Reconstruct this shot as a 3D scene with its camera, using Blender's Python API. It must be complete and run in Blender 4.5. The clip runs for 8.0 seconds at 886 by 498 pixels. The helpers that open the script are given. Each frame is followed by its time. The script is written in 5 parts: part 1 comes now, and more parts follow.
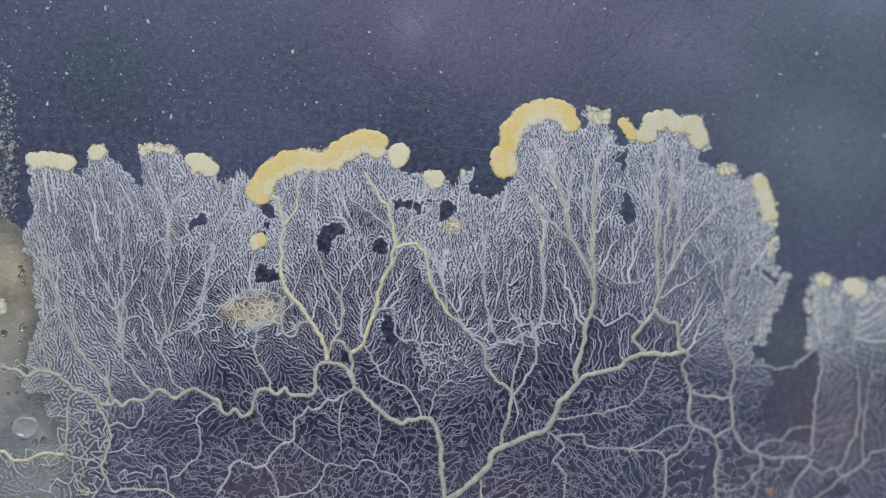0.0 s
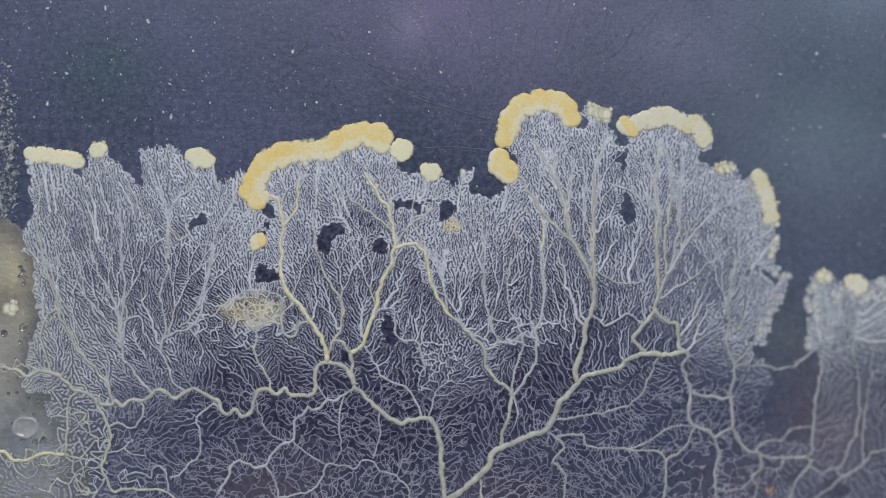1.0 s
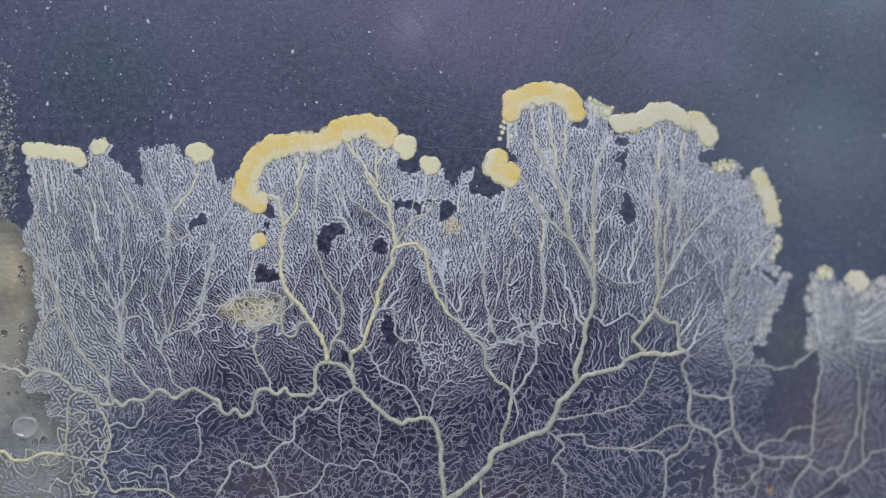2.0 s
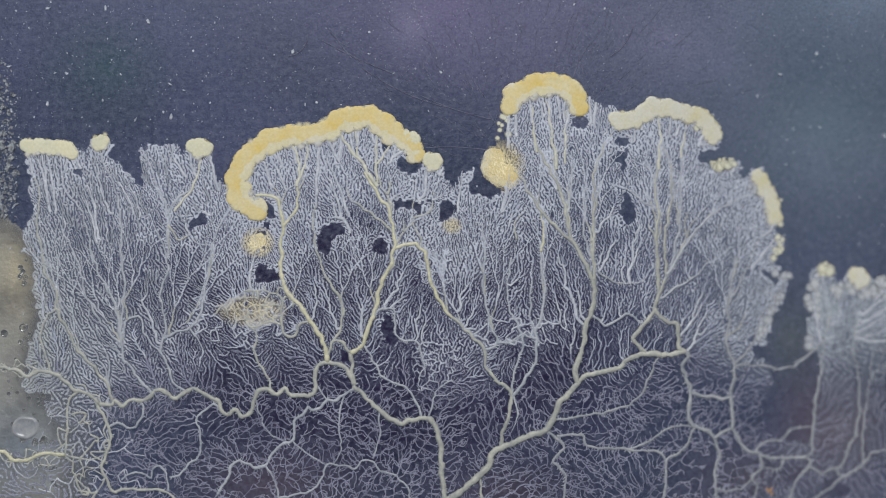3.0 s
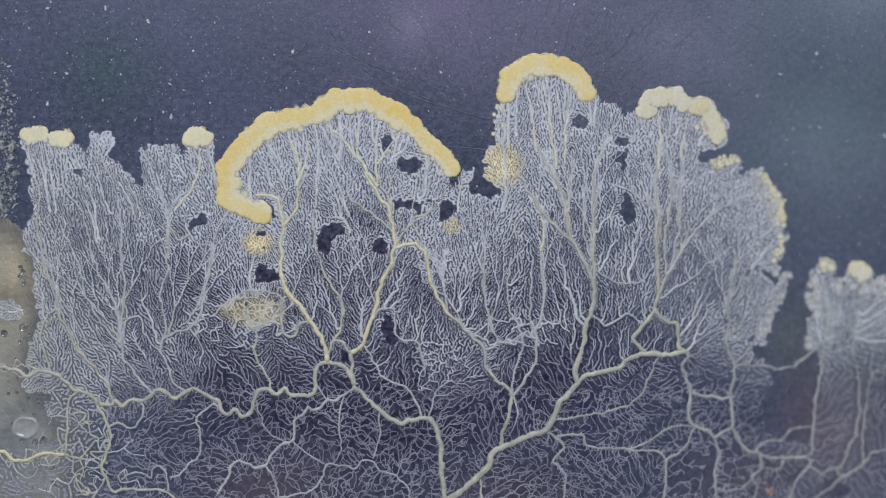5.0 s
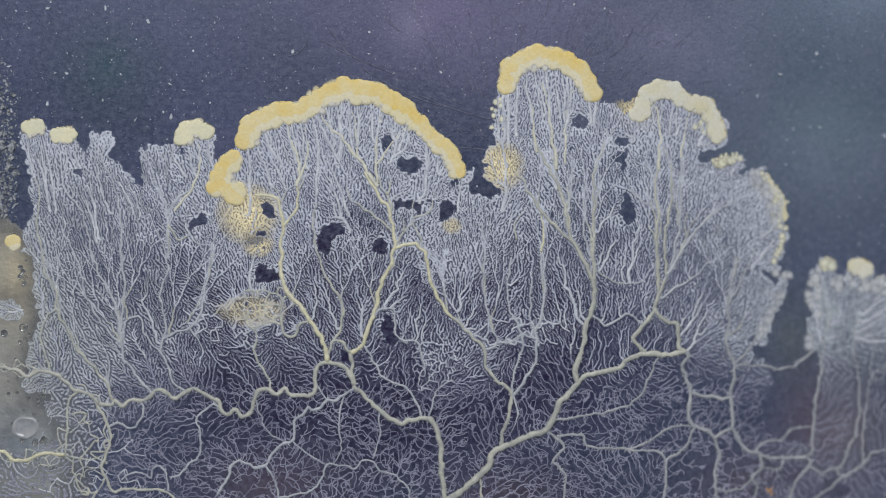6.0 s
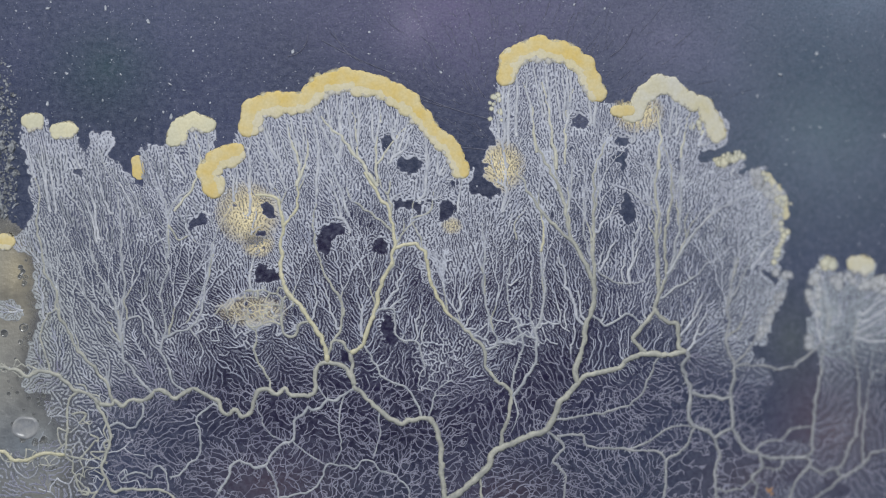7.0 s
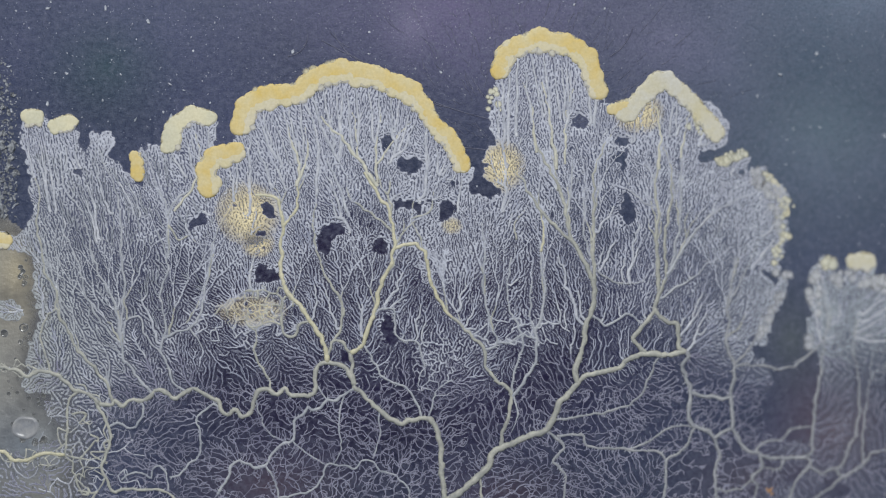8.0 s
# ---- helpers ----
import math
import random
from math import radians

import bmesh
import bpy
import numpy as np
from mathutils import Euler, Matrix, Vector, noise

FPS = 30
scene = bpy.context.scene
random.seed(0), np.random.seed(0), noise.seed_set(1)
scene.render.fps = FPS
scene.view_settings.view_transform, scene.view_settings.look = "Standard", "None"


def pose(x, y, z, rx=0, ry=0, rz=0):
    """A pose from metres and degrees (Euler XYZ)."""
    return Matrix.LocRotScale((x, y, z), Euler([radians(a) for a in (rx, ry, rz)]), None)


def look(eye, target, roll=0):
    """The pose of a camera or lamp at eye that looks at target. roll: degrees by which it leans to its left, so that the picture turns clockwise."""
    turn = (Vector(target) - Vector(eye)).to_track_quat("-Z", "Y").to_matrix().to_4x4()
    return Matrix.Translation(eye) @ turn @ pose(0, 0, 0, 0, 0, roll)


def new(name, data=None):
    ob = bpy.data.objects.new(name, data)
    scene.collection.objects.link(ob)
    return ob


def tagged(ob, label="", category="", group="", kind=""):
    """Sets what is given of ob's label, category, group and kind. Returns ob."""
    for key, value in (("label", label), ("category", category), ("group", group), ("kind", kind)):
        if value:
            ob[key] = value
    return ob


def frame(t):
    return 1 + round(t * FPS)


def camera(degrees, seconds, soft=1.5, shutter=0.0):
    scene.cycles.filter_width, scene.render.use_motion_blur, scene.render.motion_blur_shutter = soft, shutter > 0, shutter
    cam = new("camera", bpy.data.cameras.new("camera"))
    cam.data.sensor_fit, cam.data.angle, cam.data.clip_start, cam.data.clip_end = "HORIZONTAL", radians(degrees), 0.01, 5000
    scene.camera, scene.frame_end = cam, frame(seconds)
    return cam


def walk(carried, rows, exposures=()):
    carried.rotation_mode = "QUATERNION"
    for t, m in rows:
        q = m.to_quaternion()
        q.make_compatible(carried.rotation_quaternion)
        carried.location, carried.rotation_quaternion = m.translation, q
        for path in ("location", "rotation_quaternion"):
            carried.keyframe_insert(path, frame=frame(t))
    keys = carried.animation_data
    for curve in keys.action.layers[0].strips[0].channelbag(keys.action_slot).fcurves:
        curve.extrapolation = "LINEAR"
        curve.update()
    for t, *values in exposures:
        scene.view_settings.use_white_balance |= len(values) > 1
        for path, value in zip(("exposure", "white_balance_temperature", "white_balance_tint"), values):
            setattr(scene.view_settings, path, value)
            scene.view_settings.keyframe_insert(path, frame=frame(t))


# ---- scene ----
S = 0.0001            # one unit of the plan: a tenth of a millimetre
FOV = 45.0
HIGH = 784 * S / math.tan(radians(FOV / 2))   # height of the lens over the gel

cam = camera(FOV, 8.0, soft=1.25)
walk(cam, [(0, pose(0, 0, HIGH)), (8.0, pose(0, 0, HIGH))])
cam.data.dof.use_dof = True
cam.data.dof.focus_distance = HIGH
cam.data.dof.aperture_fstop = 2.4

# ---- light: a soft bright room and one large diffuse lamp over the bench
world = bpy.data.worlds.new("room_light")
scene.world = world
world.use_nodes = True
world.node_tree.nodes["Background"].inputs[0].default_value = (0.78, 0.87, 1.0, 1)
world.node_tree.nodes["Background"].inputs[1].default_value = 0.39
lamp = new("bench_lamp", bpy.data.lights.new("bench_lamp", "AREA"))
lamp.data.shape, lamp.data.size, lamp.data.energy = "SQUARE", 0.35, 6.4
lamp.data.color = (0.96, 0.96, 0.95)
lamp.matrix_basis = look((-0.06, 0.42, 0.62), (0, 0, 0))
scene.view_settings.exposure = 0.0


# ---- materials
class Nodes:
    """A short way to write node materials."""

    def __init__(self, name):
        self.mat = bpy.data.materials.new(name)
        self.mat.use_nodes = True
        self.tree = self.mat.node_tree
        self.out = self.tree.nodes["Principled BSDF"]
        self.pos = self.add("ShaderNodeTexCoord").outputs["Object"]

    def add(self, kind, **values):
        node = self.tree.nodes.new(kind)
        for key, value in values.items():
            node.inputs[key.replace("_", " ")].default_value = value
        return node

    def link(self, a, b):
        self.tree.links.new(a, b)

    def noise(self, scale, detail=3.0, rough=0.55, where=None):
        n = self.add("ShaderNodeTexNoise", Scale=scale, Detail=detail, Roughness=rough)
        self.link(where or self.pos, n.inputs["Vector"])
        return n.outputs["Fac"]

    def ramp(self, fac, stops):
        n = self.add("ShaderNodeValToRGB")
        e = n.color_ramp.elements
        while len(e) < len(stops):
            e.new(0.5)
        for k, (at_, c) in enumerate(stops):
            e[k].position, e[k].color = at_, (*c, 1) if len(c) == 3 else c
        self.link(fac, n.inputs[0])
        return n.outputs[0]

    def mix(self, fac, a, b, mode="MIX"):
        n = self.tree.nodes.new("ShaderNodeMix")
        n.data_type, n.blend_type = "RGBA", mode
        for k, v in ((0, fac), (6, a), (7, b)):
            if isinstance(v, (int, float)):
                n.inputs[k].default_value = v
            elif isinstance(v, tuple):
                n.inputs[k].default_value = (*v, 1)
            else:
                self.link(v, n.inputs[k])
        return n.outputs[2]

    def spot(self, u, v, ru, rv, gain=1.0):
        """1 in the middle of a soft patch of these half-widths, 0 outside it."""
        p = at(u, v)
        m = self.add("ShaderNodeMapping", Location=(-p[0] / (ru * S), -p[1] / (rv * S), 0), Scale=(1 / (ru * S), 1 / (rv * S), 0))
        self.link(self.pos, m.inputs["Vector"])
        g = self.add("ShaderNodeTexGradient")
        g.gradient_type = "QUADRATIC_SPHERE"
        self.link(m.outputs[0], g.inputs[0])
        if gain == 1:
            return g.outputs["Fac"]
        k = self.tree.nodes.new("ShaderNodeMath")
        k.operation, k.use_clamp = "MULTIPLY", True
        k.inputs[1].default_value = gain
        self.link(g.outputs["Fac"], k.inputs[0])
        return k.outputs[0]

    def bump(self, fac, strength, distance):
        n = self.add("ShaderNodeBump", Strength=strength, Distance=distance)
        self.link(fac, n.inputs["Height"])
        self.link(n.outputs[0], self.out.inputs["Normal"])

    def finish(self, color, rough=0.5, spec=0.5):
        if isinstance(color, tuple):
            self.out.inputs["Base Color"].default_value = (*color, 1)
        else:
            self.link(color, self.out.inputs["Base Color"])
        if isinstance(rough, (int, float)):
            self.out.inputs["Roughness"].default_value = rough
        else:
            self.link(rough, self.out.inputs["Roughness"])
        self.out.inputs["Specular IOR Level"].default_value = spec
        return self.mat


# ---- the plan: u to the right and v down, in tenths of a millimetre, from a corner of the gel
def smooth(x):
    x = np.clip(x, 0, 1)
    return x * x * (3 - 2 * x)


def dip(u, v):
    """Height of the gel: it sags away at one side."""
    return -0.0080 * smooth((np.asarray(u, float) - 960) / 560) * smooth((np.asarray(v, float) + 170) / 420)


def at(u, v, h=0.0):
    """Place in metres of a point of the plan, h metres over the gel."""
    z = dip(u, v) + h
    k = (HIGH - z) / HIGH * S
    return np.stack([(np.asarray(u, float) - 784) * k, (441 - np.asarray(v, float)) * k, z], -1)


def gel_material():
    n = Nodes("dark_gel")
    big = n.noise(38, 4, 0.6)
    base = n.ramp(big, [(0.3, (0.022, 0.032, 0.060)), (0.5, (0.031, 0.041, 0.078)), (0.72, (0.043, 0.052, 0.096))])
    # base colour gets paler towards the top and the upper right
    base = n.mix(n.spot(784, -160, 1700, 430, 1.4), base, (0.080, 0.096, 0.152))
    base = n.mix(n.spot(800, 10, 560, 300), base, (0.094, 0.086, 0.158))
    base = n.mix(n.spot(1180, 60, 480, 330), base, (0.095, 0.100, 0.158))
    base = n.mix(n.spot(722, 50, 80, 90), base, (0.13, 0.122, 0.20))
    base = n.mix(n.spot(190, 120, 170, 150), base, (0.026, 0.050, 0.068))
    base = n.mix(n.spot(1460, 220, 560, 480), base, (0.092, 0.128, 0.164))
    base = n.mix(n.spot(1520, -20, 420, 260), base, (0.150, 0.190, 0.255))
    # darker and more purple in a wide patch below the colony
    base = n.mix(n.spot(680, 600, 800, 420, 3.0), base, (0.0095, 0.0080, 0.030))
    base = n.mix(n.spot(1400, 600, 150, 190), base, (0.056, 0.072, 0.082))
    base = n.mix(n.spot(1480, 760, 190, 200), base, (0.12, 0.085, 0.105))
    base = n.mix(n.spot(1330, 850, 300, 150), base, (0.062, 0.058, 0.080))
    base = n.mix(n.spot(480, 860, 300, 120), base, (0.050, 0.038, 0.055))
    base = n.mix(n.spot(900, 870, 260, 90), base, (0.042, 0.032, 0.050))
    grain = n.ramp(n.noise(2600, 3, 0.6), [(0.35, (0.80, 0.80, 0.80)), (0.65, (1.20, 1.14, 1.14))])
    base = n.mix(1.0, base, grain, "MULTIPLY")
    cloud = n.ramp(n.noise(22, 5, 0.6), [(0.32, (0.72, 0.80, 0.82)), (0.5, (1.0, 1.0, 1.0)), (0.70, (1.32, 1.24, 1.28))])
    base = n.mix(1.0, base, cloud, "MULTIPLY")
    flecks = n.ramp(n.noise(1500, 2, 0.5), [(0.66, (0, 0, 0)), (0.76, (0.5, 0.5, 0.5))])
    base = n.mix(flecks, base, (0.20, 0.215, 0.27))
    fine = n.noise(900, 4, 0.7)
    base = n.mix(n.ramp(fine, [(0.42, (0, 0, 0)), (0.72, (0.36, 0.36, 0.36))]), base, (0.14, 0.15, 0.205))
    n.bump(n.noise(1700, 5, 0.7), 0.6, 0.0003)
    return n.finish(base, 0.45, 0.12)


def slime_material(name, lo, hi, scale=400, rough=0.45):
    n = Nodes(name)
    c = n.ramp(n.noise(scale, 4, 0.6), [(0.32, lo), (0.68, hi)])
    c = n.mix(1.0, c, n.ramp(n.noise(1700, 4, 0.7), [(0.30, (0.74, 0.75, 0.80)), (0.70, (1.14, 1.13, 1.10))]), "MULTIPLY")
    n.bump(n.noise(2200, 4, 0.6), 0.6, 0.0002)
    return n.finish(c, rough, 0.25)


def film_material(name="pale_film", lo=(0.18, 0.19, 0.285), hi=(0.392, 0.408, 0.472)):
    """A wet film, clear where it is thin and pale where it is thick."""
    n = Nodes(name)
    n.pos = n.add("ShaderNodeNewGeometry").outputs["Position"]
    thick = n.add("ShaderNodeAttribute")
    thick.attribute_name = "thickness"
    k = n.tree.nodes.new("ShaderNodeMath")
    k.operation, k.use_clamp = "MULTIPLY", True
    n.link(thick.outputs["Fac"], k.inputs[0])
    n.link(n.ramp(n.noise(1500, 4, 0.65), [(0.28, (0.55, 0.55, 0.55)), (0.72, (1.3, 1.3, 1.3))]), k.inputs[1])
    n.link(k.outputs[0], n.out.inputs["Alpha"])
    tint = n.ramp(n.noise(300, 4, 0.6), [(0.3, (0.85, 0.85, 0.87)), (0.7, (1.1, 1.1, 1.08))])
    n.bump(n.noise(2500, 3, 0.6), 0.5, 0.0002)
    c = n.mix(1.0, n.ramp(thick.outputs["Fac"], [(0.05, lo), (0.8, hi)]), tint, "MULTIPLY")
    c = n.mix(n.spot(1560, 620, 520, 620, 1.6), c, n.mix(1.0, c, (0.80, 0.84, 0.80), "MULTIPLY"))
    c = n.mix(n.spot(10, 600, 380, 480, 1.6), c, n.mix(1.0, c, (0.82, 0.83, 0.75), "MULTIPLY"))
    return n.finish(c, 0.5, 0.3)


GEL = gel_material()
OLD = slime_material("old_strand", (0.16, 0.175, 0.21), (0.35, 0.365, 0.395), 150)
FRESH = slime_material("fresh_strand", (0.25, 0.265, 0.325), (0.42, 0.43, 0.49), 300)
STEM = slime_material("fresh_vein", (0.41, 0.40, 0.325), (0.49, 0.48, 0.41), 300)
FINE = slime_material("fine_strand", (0.19, 0.205, 0.275), (0.43, 0.445, 0.515), 150)
NET = slime_material("net_strand", (0.13, 0.13, 0.19), (0.31, 0.31, 0.385), 120)
WHITE = slime_material("pale_strand", (0.31, 0.325, 0.37), (0.47, 0.48, 0.51))
CREAM = slime_material("cream_vein", (0.25, 0.255, 0.235), (0.41, 0.405, 0.35), 220)
PALEVEIN = slime_material("pale_vein", (0.245, 0.26, 0.29), (0.40, 0.41, 0.43), 220)
DIM = slime_material("grey_vein", (0.20, 0.21, 0.225), (0.33, 0.335, 0.345), 160)
YELLOW = slime_material("yellow_vein", (0.42, 0.40, 0.275), (0.52, 0.49, 0.36), 220)


def lobe_material(name, lo, hi, core=1.0, most=1.0):
    """Granular slime, mottled at two sizes, each lobe a little different and thinning out to a clear edge."""
    n = Nodes(name)
    n.pos = n.add("ShaderNodeNewGeometry").outputs["Position"]
    c = n.ramp(n.noise(190, 5, 0.65), [(0.34, lo), (0.66, hi)])
    c = n.mix(1.0, c, n.ramp(n.noise(2400, 3, 0.65), [(0.3, (0.90, 0.89, 0.86)), (0.7, (1.06, 1.06, 1.09))]), "MULTIPLY")
    if core >= 1:
        n.bump(n.noise(2600, 3, 0.6), 0.12, 0.0002)
        return n.finish(c, 0.75, 0.2)
    place = n.add("ShaderNodeTexCoord")
    flat = n.add("ShaderNodeVectorMath")
    flat.operation = "MULTIPLY_ADD"
    flat.inputs[1].default_value, flat.inputs[2].default_value = (2, 2, 0), (-1, -1, 0)
    n.link(place.outputs["Generated"], flat.inputs[0])
    far = n.add("ShaderNodeVectorMath")
    far.operation = "LENGTH"
    n.link(flat.outputs[0], far.inputs[0])
    ragged = n.add("ShaderNodeMath")
    ragged.operation = "MULTIPLY_ADD"
    ragged.inputs[1].default_value = 0.5
    n.link(n.noise(1300, 3, 0.6), ragged.inputs[0])
    n.link(far.outputs["Value"], ragged.inputs[2])
    top = (most, most, most)
    n.link(n.ramp(ragged.outputs[0], [(0.25 + core * 0.9, top), (1.17, (0, 0, 0))]), n.out.inputs["Alpha"])
    n.bump(n.noise(2600, 3, 0.6), 0.12, 0.0002)
    return n.finish(c, 0.75, 0.2)


GOLD = lobe_material("yellow_lobe", (0.515, 0.385, 0.125), (0.51, 0.45, 0.275))
LEMON = lobe_material("lemon_crest", (0.495, 0.44, 0.265), (0.495, 0.46, 0.355))
CREST = lobe_material("pale_crest", (0.475, 0.45, 0.36), (0.46, 0.455, 0.44), 0.3, 0.9)
PALE = lobe_material("pale_lobe", (0.44, 0.44, 0.37), (0.52, 0.50, 0.38), 0.35)
CAP = lobe_material("lemon_lobe", (0.45, 0.44, 0.335), (0.53, 0.495, 0.345))
EDGE = lobe_material("rim_edge", (0.52, 0.47, 0.30), (0.53, 0.49, 0.36), 0.2, 0.85)
CROWN = lobe_material("cream_lobe", (0.47, 0.43, 0.28), (0.485, 0.475, 0.42))
FILM = film_material()
TINTED = film_material("yellow_film", (0.72, 0.60, 0.33), (0.70, 0.60, 0.37))


FLUFF = lobe_material("pale_fluff", (0.35, 0.36, 0.39), (0.47, 0.48, 0.49), 0.3, 0.8)
BENCH = slime_material("bench_top", (0.30, 0.29, 0.28), (0.36, 0.35, 0.33), 60, 0.6)
TRAY = slime_material("black_tray", (0.02, 0.02, 0.022), (0.03, 0.03, 0.033), 90, 0.4)


def mesh_of(name, verts, faces, material, soft=True):
    me = bpy.data.meshes.new(name)
    me.from_pydata([tuple(p) for p in verts], [], [tuple(f) for f in faces])
    me.materials.append(material)
    if soft:
        me.polygons.foreach_set("use_smooth", [True] * len(me.polygons))
    return me


def part(name, me, parent, label="", kind=""):
    ob = new(name, me)
    ob.parent = parent
    return tagged(ob, label, kind=kind)


# ---- bench, tray and gel
def box_mesh(name, lo, hi, material, bevel=0.001):
    bm = bmesh.new()
    bmesh.ops.create_cube(bm, size=1)
    for v in bm.verts:
        v.co = Vector([lo[k] if v.co[k] < 0 else hi[k] for k in range(3)])
    bmesh.ops.bevel(bm, geom=bm.edges[:], offset=bevel, segments=2, affect="EDGES", profile=0.5)
    me = bpy.data.meshes.new(name)
    bm.to_mesh(me)
    bm.free()
    me.materials.append(material)
    return me


def build_gel():
    us, vs = np.arange(-260, 1829, 18.0), np.arange(-240, 1123, 18.0)
    gu, gv = np.meshgrid(us, vs)
    top = at(gu.ravel(), gv.ravel())
    nu, nv = len(us), len(vs)
    faces = [(j * nu + i, (j + 1) * nu + i, (j + 1) * nu + i + 1, j * nu + i + 1) for j in range(nv - 1) for i in range(nu - 1)]
    ring = [i for i in range(nu)] + [j * nu + nu - 1 for j in range(1, nv)] + [(nv - 1) * nu + i for i in range(nu - 2, -1, -1)] + [j * nu for j in range(nv - 2, 0, -1)]
    low = len(top)
    verts = list(top) + [(top[i][0], top[i][1], -0.016) for i in ring]
    m = len(ring)
    faces += [(ring[k], ring[(k + 1) % m], low + (k + 1) % m, low + k) for k in range(m)]
    faces.append(tuple(low + k for k in range(m - 1, -1, -1)))
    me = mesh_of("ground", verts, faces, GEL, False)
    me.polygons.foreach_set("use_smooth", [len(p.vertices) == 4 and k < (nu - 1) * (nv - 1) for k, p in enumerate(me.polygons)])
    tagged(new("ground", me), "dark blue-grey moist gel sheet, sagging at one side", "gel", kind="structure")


def build_tray():
    tray = new("culture_tray")
    tagged(tray, "black plastic tray with a raised rim under the gel", "tray", kind="structure")
    part("tray_floor", box_mesh("tray_floor", (-0.112, -0.076, -0.019), (0.112, 0.076, -0.0162), TRAY), tray)
    for lo, hi in (((-0.115, -0.079, -0.019), (-0.1125, 0.079, 0.003)), ((0.1125, -0.079, -0.019), (0.115, 0.079, 0.003)),
                   ((-0.1124, 0.0764, -0.019), (0.1124, 0.079, 0.003)), ((-0.1124, -0.079, -0.019), (0.1124, -0.0764, 0.003))):
        part("tray_rim", box_mesh("tray_rim", lo, hi, TRAY, 0.0006), tray)
    tagged(new("bench", box_mesh("bench", (-1.2, -0.8, -0.06), (1.2, 0.8, -0.0192), BENCH, 0.004)), "plain grey laboratory bench top", "bench", kind="structure")


build_gel()
build_tray()

# ---- the colony: fans of strands on veins
FANS = {
    "edge": (60, 640, "narrow pale slime mould growth crossing the tan gel margin"),
    "left": (205, 712, "broad pale grey fan of slime mould strands on dark gel"),
    "notch": (300, 690, "pale slime mould fan with small yellow tips"),
    "hollow": (578, 640, "slime mould fan with a thick yellow vein and golden advancing rim"),
    "middle": (650, 612, "cream slime mould fan with a wide golden rim"),
    "thicket": (905, 700, "dense white slime mould thicket of fine branching strands"),
    "tall": (1020, 675, "tall white slime mould fan under a golden rim"),
    "crown": (1140, 625, "pale slime mould fan with clustered yellow tips"),
    "flank": (1297, 700, "soft grey slime mould fan with small pale yellow tips"),
    "outer": (1440, 740, "separate pale slime mould clump with faint yellow tips"),
    "network": (788, 885, "thick cream transport veins and fine net of slime mould"),
}
THING = {}
for key, (u, v, label) in FANS.items():
    kind = "slime_mould_network" if key == "network" else "slime_mould_fan"
    ob = new(kind)
    ob.matrix_basis = Matrix.Translation(at(u, v))
    tagged(ob, label, "slime mould", "fans of the slime mould")
    THING[key] = ob

rng = np.random.default_rng(7)

# main veins: fan, width in the plan's units, material, way points
VEINS = []


TAPER = {}


def vein(fan, width, material, *points, taper=0.0):
    VEINS.append((fan, width, material, points))
    TAPER[points] = taper or (0.72 if fan == "network" else 0.3)


# trunk roads of the network
vein("network", 10.5, CREAM, (787, 890), (783, 850), (780, 825), (780, 790), (770, 755), (755, 740), (735, 745), (710, 748), (690, 742), (670, 725), (650, 705), (628, 685), (623, 650), (620, 625))
vein("network", 8.5, CREAM, (628, 682), (612, 652), (580, 642), (560, 655), (558, 690), (552, 700), (515, 700), (505, 688), (490, 697), (470, 690), (452, 700), (445, 730), (430, 737), (415, 727), (405, 735), taper=0.95)
vein("network", 8.0, CREAM, (405, 735), (395, 730), (385, 712), (365, 700), (350, 690), (330, 690), (315, 705), (300, 700), (290, 690), (275, 692), (260, 705), (230, 710), (215, 720), (205, 708), (195, 718), (175, 715), taper=0.95)
vein("network", 7.2, CREAM, (175, 715), (160, 700), (135, 690), (110, 672), (90, 657), (60, 660), (50, 668), (30, 655), (0, 648), (-30, 640), taper=0.9)
vein("network", 12.5, CREAM, (787, 884), (810, 875), (840, 850), (865, 825), (870, 805), (885, 793), (910, 785), (940, 768), (962, 763), (980, 740), (990, 715), (1005, 700), (1025, 675), taper=0.9)
vein("network", 10.5, CREAM, (1025, 675), (1040, 665), (1085, 655), (1110, 640), (1140, 627), (1180, 628), (1215, 622), taper=0.9)
vein("network", 9, DIM, (1215, 622), (1218, 635), (1208, 645), (1215, 670), (1222, 690), (1220, 740), (1235, 757), (1255, 765), (1265, 780), (1272, 800), (1265, 840), (1268, 890), taper=0.55)
vein("network", 7, DIM, (1225, 693), (1240, 700), (1260, 700), (1275, 705), (1297, 703), taper=0.9)
vein("network", 7, DIM, (1265, 775), (1280, 765), (1295, 757), (1305, 770), (1312, 790), (1325, 798), (1345, 802), taper=0.9)
vein("network", 6, DIM, (1345, 802), (1345, 830), (1330, 850), (1340, 862), (1330, 892))
vein("network", 5, DIM, (1268, 868), (1310, 865), (1330, 850))
vein("network", 5, DIM, (1300, 648), (1345, 648), (1370, 652), (1400, 650), (1430, 630), (1455, 605))
vein("network", 6.5, DIM, (1345, 806), (1380, 810), (1425, 810), (1432, 825), (1410, 850), (1400, 870), (1397, 892))
vein("network", 4.5, DIM, (1335, 795), (1360, 780), (1385, 778), (1400, 760), (1435, 755))
vein("network", 5.5, DIM, (1432, 825), (1450, 835), (1480, 830), (1490, 845), (1530, 820), (1545, 800), (1610, 790))
vein("network", 4.5, DIM, (1490, 845), (1460, 870), (1430, 892))
vein("network", 4.2, DIM, (1388, 812), (1380, 830), (1350, 828))
